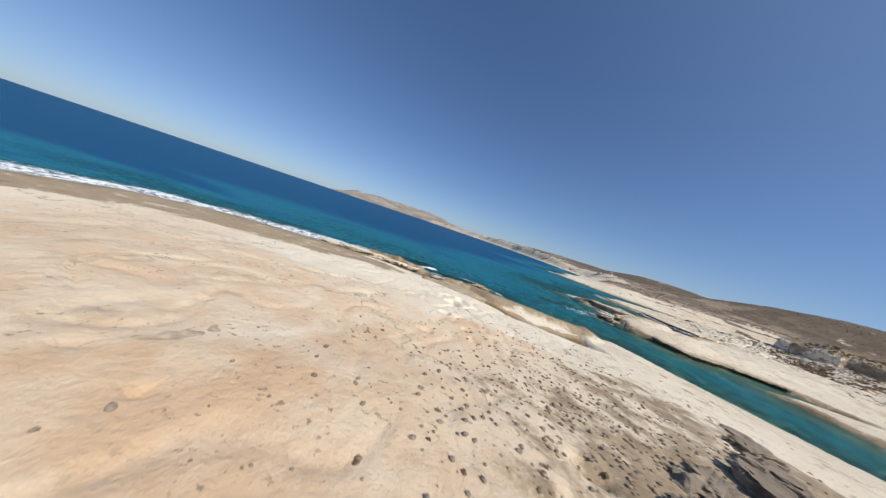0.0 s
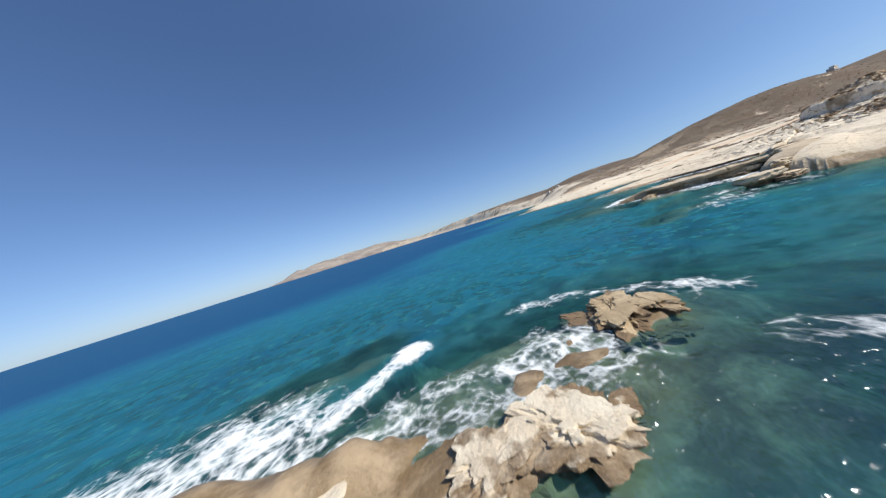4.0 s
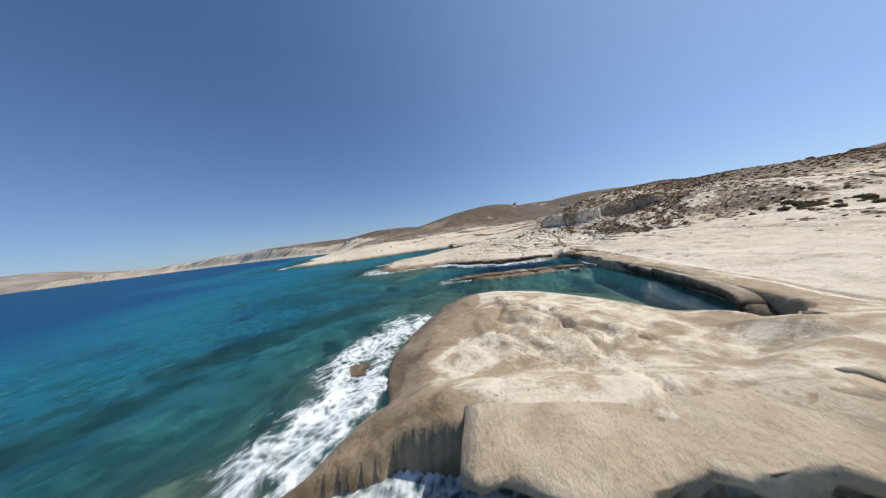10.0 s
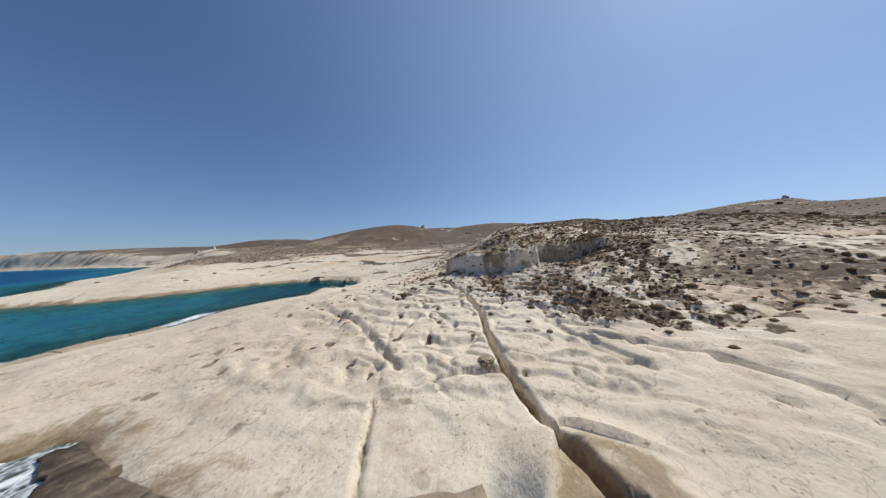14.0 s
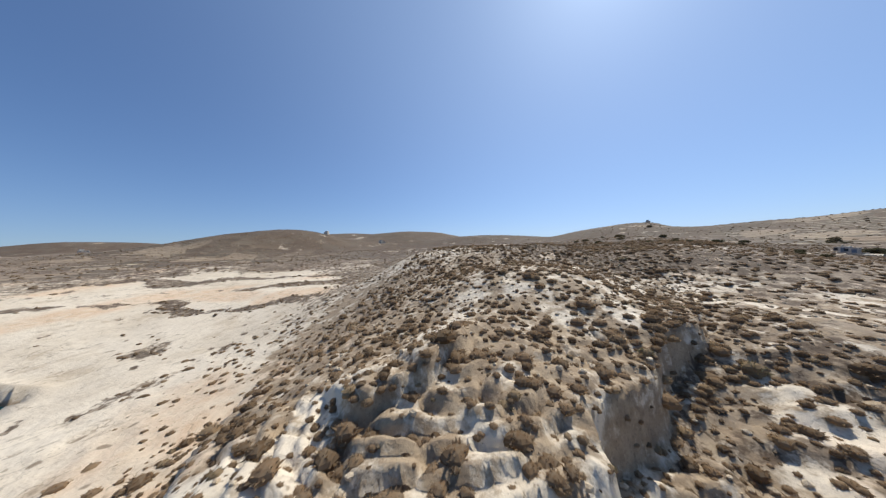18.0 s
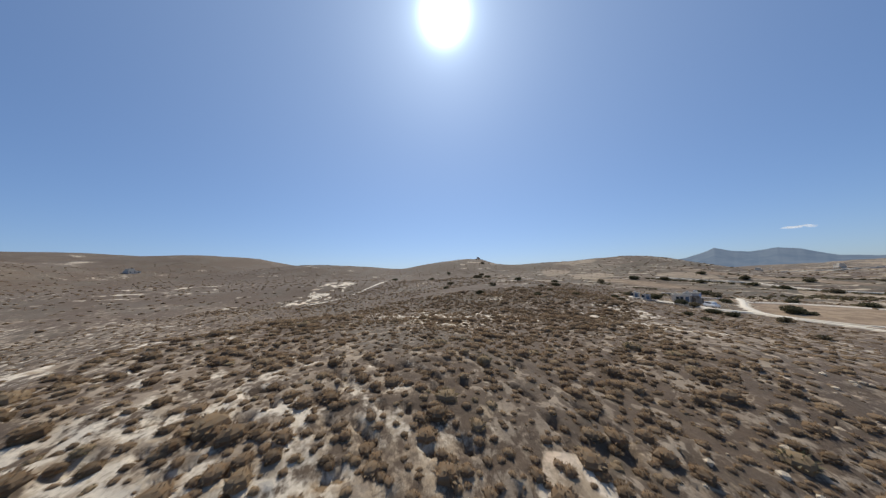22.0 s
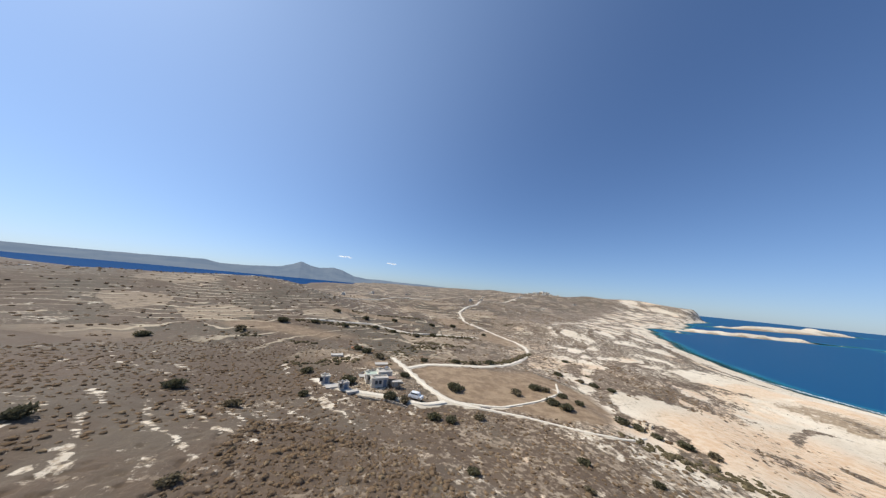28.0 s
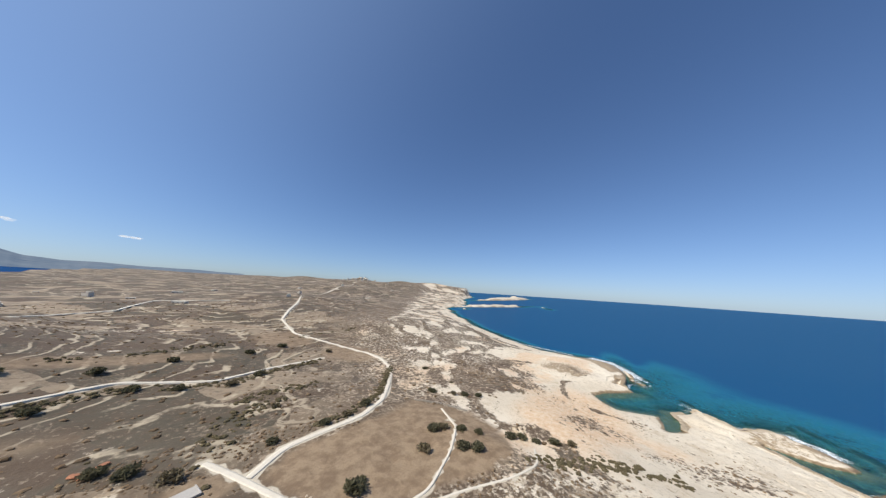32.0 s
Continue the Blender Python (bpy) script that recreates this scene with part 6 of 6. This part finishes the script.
def shed(x, y, turn, w, d, h, roof, label):
    z = height_at(x, y) - 0.1
    root = thing("open_shed", label, "shed", pose(x, y, z, 0, 0, turn), "farm buildings")
    for px, py in ((-1, -1), (1, -1), (-1, 1), (1, 1)):
        part("post", box(0.12, 0.12, h, (px * (w / 2 - 0.15), py * (d / 2 - 0.15), 0), 0.01), WOOD, root)
    bm = box(w + 0.4, d + 0.4, 0.08, (0, 0, 0), 0.01)
    r = part("roof", bm, roof, root)
    r.matrix_local = Matrix.Translation((0, 0, h)) @ Matrix.Rotation(0.08, 4, "X")
    part("back_wall", box(w, 0.15, h - 0.1, (0, -d / 2 + 0.1, 0), 0.02), CEMENT, root)


shed(235.9, 38.6, 12, 1.9, 2.4, 2.2, BROWN_ROOF, "open shed with a brown sheet roof")
shed(234.6, 40.4, 12, 2.2, 1.8, 1.9, CEMENT, "open shed with a grey sheet roof")


def stone_wall(line, h, label, gap=0.62):
    """A dry wall of separate stones."""
    root = thing("stone_wall", label, "stone wall", Matrix(), "dry stone walls")
    meshes = []
    for k in range(4):
        bm = rock_mesh(600 + k, (0.36, 0.24, 0.22), 1, 0.25)
        me = bpy.data.meshes.new("stone")
        bm.to_mesh(me)
        bm.free()
        me.materials.append(STONE_WALL)
        meshes.append(me)
    n = 0
    for (ax, ay), (bx, by) in zip(line, line[1:]):
        long = math.hypot(bx - ax, by - ay)
        for i in range(int(long / gap)):
            for layer in range(h):
                k = (i + 0.5 * (layer % 2)) * gap / long
                x, y = ax + (bx - ax) * k, ay + (by - ay) * k
                ob = new("stone", meshes[n % 4])
                ob.parent = root
                ob.matrix_local = pose(x, y, height_at(x, y) + 0.12 + 0.3 * layer, 0, 0, math.degrees(math.atan2(by - ay, bx - ax)) + 10 * math.sin(n * 1.7))
                n += 1


stone_wall([(246, 31), (243, 26), (236, 24)], 2, "low dry stone wall behind the farmhouse")
stone_wall([(245, 47), (238, 49), (232, 52.5)], 2, "low dry stone wall along the yard")
stone_wall([(172, 16), (166, 26), (163, 36)], 2, "tumbled dry stone wall at the field edge")
rub = [(158.8, 54.2), (160.2, 55.4), (161.5, 54.0), (159.4, 56.2), (157.8, 55.6), (162.0, 56.0), (160.6, 53.0)]
for n, (x, y) in enumerate(rub):
    rock("rubble_block", "pale building rubble in a heap", x, y, height_at(x, y) + 0.25, (1.0 + 0.2 * (n % 3), 0.7, 0.5), 50 * n, 80 + n, TUFF, 2, "heap of pale rubble")
for n, (x, y) in enumerate([(249.0, -3.0), (250.3, -2.2), (251.2, -3.4), (248.2, -4.2)]):
    rock("earth_heap", "heap of red earth and broken tiles", x, y, height_at(x, y) + 0.15, (1.3, 0.9, 0.5), 70 * n, 90 + n, TERRACOTTA, 2, "heaps of red rubble")


def car(x, y, turn):
    z = height_at(x, y) + 0.34
    root = thing("parked_car", "small white van parked on the gravel junction", "car", pose(x, y, z, 0, 0, turn))
    bm = box(4.0, 1.65, 0.75, (0, 0, 0.28), 0.12)
    part("body", bm, CAR_PAINT, root)
    bm = bmesh.new()
    bmesh.ops.create_cube(bm, size=1.0)
    for v in bm.verts:
        top = v.co.z > 0
        v.co = Vector((v.co.x * (2.3 if top else 2.9) - 0.25, v.co.y * (1.35 if top else 1.58), 1.0 + (v.co.z + 0.5) * 0.72))
    bmesh.ops.bevel(bm, geom=bm.edges[:], offset=0.08, segments=2, affect="EDGES")
    cabin = part("cabin", bm, CAR_PAINT, root)
    for s in (-1, 1):
        part("side_window", box(2.0, 0.03, 0.42, (-0.25, s * 0.735, 1.18), 0.005), DARK_PANE, cabin)
    for px in (-1, 1):
        ob = part("windscreen" if px > 0 else "rear_window", box(0.03, 1.25, 0.45, (0, 0, 0), 0.005), DARK_PANE, cabin)
        ob.matrix_local = Matrix.Translation((-0.25 + px * 1.36, 0, 1.12)) @ Matrix.Rotation(-px * 0.4, 4, "Y")
        for s in (-1, 1):
            bm = bmesh.new()
            bmesh.ops.create_cone(bm, cap_ends=True, segments=18, radius1=0.32, radius2=0.32, depth=0.2)
            bmesh.ops.bevel(bm, geom=[e for e in bm.edges if len(e.link_faces) == 2 and e.calc_face_angle(0) > 1], offset=0.03, segments=1, affect="EDGES")
            wheel = part("wheel", bm, RUBBER, root)
            wheel.matrix_local = Matrix.Translation((px * 1.25, s * 0.75, 0.3)) @ Matrix.Rotation(math.pi / 2, 4, "X")
            bm = bmesh.new()
            bmesh.ops.create_cone(bm, cap_ends=True, segments=14, radius1=0.18, radius2=0.16, depth=0.23)
            part("rim", bm, STEEL, wheel)
            part("headlight" if px > 0 else "tail_light", box(0.06, 0.3, 0.16, (px * 1.99, s * 0.58, 0.68), 0.02), STEEL if px > 0 else TERRACOTTA, root)


car(229.4, 47.2, 150)


# ---------------------------------------------------------------- far houses
def villa(w, d, h, seed):
    root = thing("white_house", "distant white cubic house on the hillside", "house", Matrix(), "white houses on the hills")
    part("wall", box(w, d, h + 1.5, (0, 0, -1.5), 0.05), WHITE_WALL, root)
    part("roof", box(w + 0.2, d + 0.2, 0.3, (0, 0, h), 0.05), WHITE_WALL if seed % 2 else CEMENT, root)
    if seed % 3:
        part("upper_storey", box(w * 0.5, d * 0.7, 2.6, (w * 0.18, 0, h + 0.3), 0.05), WHITE_WALL, root)
    for s in (-1, 1):
        for k in range(3):
            part("window", box(1.1, 0.1, 1.3, (-w / 3 + k * w / 3, s * (d / 2 + 0.02), 1.1), 0), DARK_PANE, root)
    part("door", box(0.1, 1.1, 2.1, (w / 2 + 0.02, 0, 0.1), 0), BLUE_WOOD, root)
    return root


VILLAS = [villa(9, 7, 3.2, 0), villa(12, 8, 3.2, 1), villa(8, 8, 5.8, 2), villa(15, 7, 3.4, 3)]
spots = []
for n in range(46):      # hill village
    spots.append((-1255 + rng.normal(40, 75), -1960 + rng.normal(0, 45)))
spots += [(485, -38), (455, -88), (300, -520), (350, -600),
          (305, 700), (325, 720), (352, 705), (430, 731), (300, 745), (420, 820), (380, 660), (350, 900), (430, 620),
          (330, -230), (345, -260), (300, -310), (260, -420), (180, -480), (120, -560), (60, -380), (-20, -520), (200, -300), (230, -380),
          (-100, -700), (-300, -800), (-180, -480), (-420, -880), (-520, -760), (-700, -1000), (640, 180), (655, 200), (560, 330), (540, 420)]
for n, (x, y) in enumerate(spots):
    big = 1.6 if n < 46 else 0.45 if n < 50 else 0.8
    m = pose(x, y, height_at(x, y) - (1.0 if n < 46 else 0.7), 0, 0, n * 37 % 180) @ Matrix.Diagonal((big, big, big, 1))
    if n < 4:
        VILLAS[n].matrix_basis = m
    else:
        copy_thing(VILLAS[n % 4], pose(0, 0, 0)).matrix_basis = m


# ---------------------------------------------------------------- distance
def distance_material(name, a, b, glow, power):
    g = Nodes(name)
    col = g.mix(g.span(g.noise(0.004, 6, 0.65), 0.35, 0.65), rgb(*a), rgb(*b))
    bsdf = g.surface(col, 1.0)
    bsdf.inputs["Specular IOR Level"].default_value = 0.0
    # distance haze is put in as a bluish glow of the surface
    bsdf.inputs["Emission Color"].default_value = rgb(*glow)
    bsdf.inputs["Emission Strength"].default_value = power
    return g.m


def far_range(name, label, profile, far, eye, mat, seed):
    """A chain of hills far off: profile gives degrees round and degrees up."""
    az = np.arange(profile[0][0], profile[-1][0], -0.12 if profile[-1][0] < profile[0][0] else 0.12)
    order = np.argsort([p[0] for p in profile])
    el = np.interp(az, [profile[i][0] for i in order], [profile[i][1] for i in order])
    rows = []
    for k, up in ((0.80, 0.0), (0.86, 0.35), (0.92, 0.62), (0.97, 0.9), (1.0, 1.0), (1.04, 0.7)):
        a = np.radians(az)
        x, y = eye[0] - np.sin(a) * far * k, eye[1] + np.cos(a) * far * k
        z = np.maximum(np.tan(np.radians(el)) * far + eye[2] * min(1, up * 2), 0) * up
        z = z * (1 + 0.10 * fbm(az * 40, az * 0 + k * 300, 60, 4, seed)) + 18 * (up > 0) * (up < 1) * fbm(az * 40, az * 0 + k * 500, 30, 4, seed + 5)
        rows.append(np.c_[x, y, np.where(up == 0, -3, z)])
    bm = bmesh.new()
    grid = [[bm.verts.new(p) for p in row] for row in rows]
    for a, b in zip(grid, grid[1:]):
        for i in range(len(a) - 1):
            bm.faces.new((a[i], a[i + 1], b[i + 1], b[i])).smooth = True
    return tagged(part(name, bm, mat), label, "backdrop", kind="structure")


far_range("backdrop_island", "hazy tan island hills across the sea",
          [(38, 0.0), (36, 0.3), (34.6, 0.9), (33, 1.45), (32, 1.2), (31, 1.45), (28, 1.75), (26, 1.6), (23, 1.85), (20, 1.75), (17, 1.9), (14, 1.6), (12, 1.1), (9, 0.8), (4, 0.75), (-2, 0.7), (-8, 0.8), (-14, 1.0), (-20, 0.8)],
          4500, (60, 100, 8), distance_material("island_haze_glow", (0.19, 0.145, 0.11), (0.33, 0.27, 0.21), (0.45, 0.55, 0.7), 0.13), 201)
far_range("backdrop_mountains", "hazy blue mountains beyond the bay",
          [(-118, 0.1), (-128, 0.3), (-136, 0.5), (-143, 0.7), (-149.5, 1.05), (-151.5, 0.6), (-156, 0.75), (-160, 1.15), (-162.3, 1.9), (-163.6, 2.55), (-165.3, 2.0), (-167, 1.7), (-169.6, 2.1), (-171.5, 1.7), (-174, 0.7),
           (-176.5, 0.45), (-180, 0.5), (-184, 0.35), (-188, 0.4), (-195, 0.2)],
          4550, (240, 110, 45), distance_material("mountain_haze_glow", (0.06, 0.07, 0.075), (0.10, 0.105, 0.10), (0.28, 0.40, 0.60), 0.33), 211)


def cloud(az, el, far, size, seed):
    eye = Vector((245, 112, 45))
    a, e = radians(az), radians(el)
    at = eye + far * Vector((-math.sin(a) * math.cos(e), math.cos(a) * math.cos(e), math.sin(e)))
    bm = bmesh.new()
    r = random.Random(seed)
    for n in range(9):
        m = Matrix.Translation((r.uniform(-1, 1) * size, r.uniform(-0.3, 0.3) * size, r.uniform(-0.06, 0.1) * size)) @ Matrix.Diagonal((size * r.uniform(0.3, 0.6), size * 0.3, size * r.uniform(0.1, 0.2), 1))
        bmesh.ops.create_icosphere(bm, subdivisions=3, radius=1.0, matrix=m)
    for v in bm.verts:
        v.co *= 1 + 0.12 * noise.noise(v.co * 6 / size)
    for f in bm.faces:
        f.smooth = True
    ob = part("backdrop_cloud", bm, CLOUD)
    ob.matrix_world = Matrix.Translation(at) @ Matrix.Rotation(a, 4, "Z")
    return tagged(ob, "small white fair-weather cloud above the mountains", "backdrop", kind="structure")


def cloud_material():
    g = Nodes("cloud_glow")
    # the sunlit white of the clouds is put in as emission
    d = g.n("ShaderNodeEmission")
    d.inputs[0].default_value = rgb(0.86, 0.9, 0.96)
    d.inputs[1].default_value = 0.9
    t = g.n("ShaderNodeBsdfTransparent")
    m = g.n("ShaderNodeMixShader")
    g.put(m.inputs[0], g.span(g.noise(0.02, 5, 0.6), 0.35, 0.65, 0.05, 0.4))
    g.nt.links.new(t.outputs[0], m.inputs[1])
    g.nt.links.new(d.outputs[0], m.inputs[2])
    g.nt.links.new(m.outputs[0], g.out.inputs[0])
    return g.m


CLOUD = cloud_material()
cloud(-171.7, 4.6, 4300, 75, 1)
cloud(-181.5, 4.3, 4300, 62, 2)
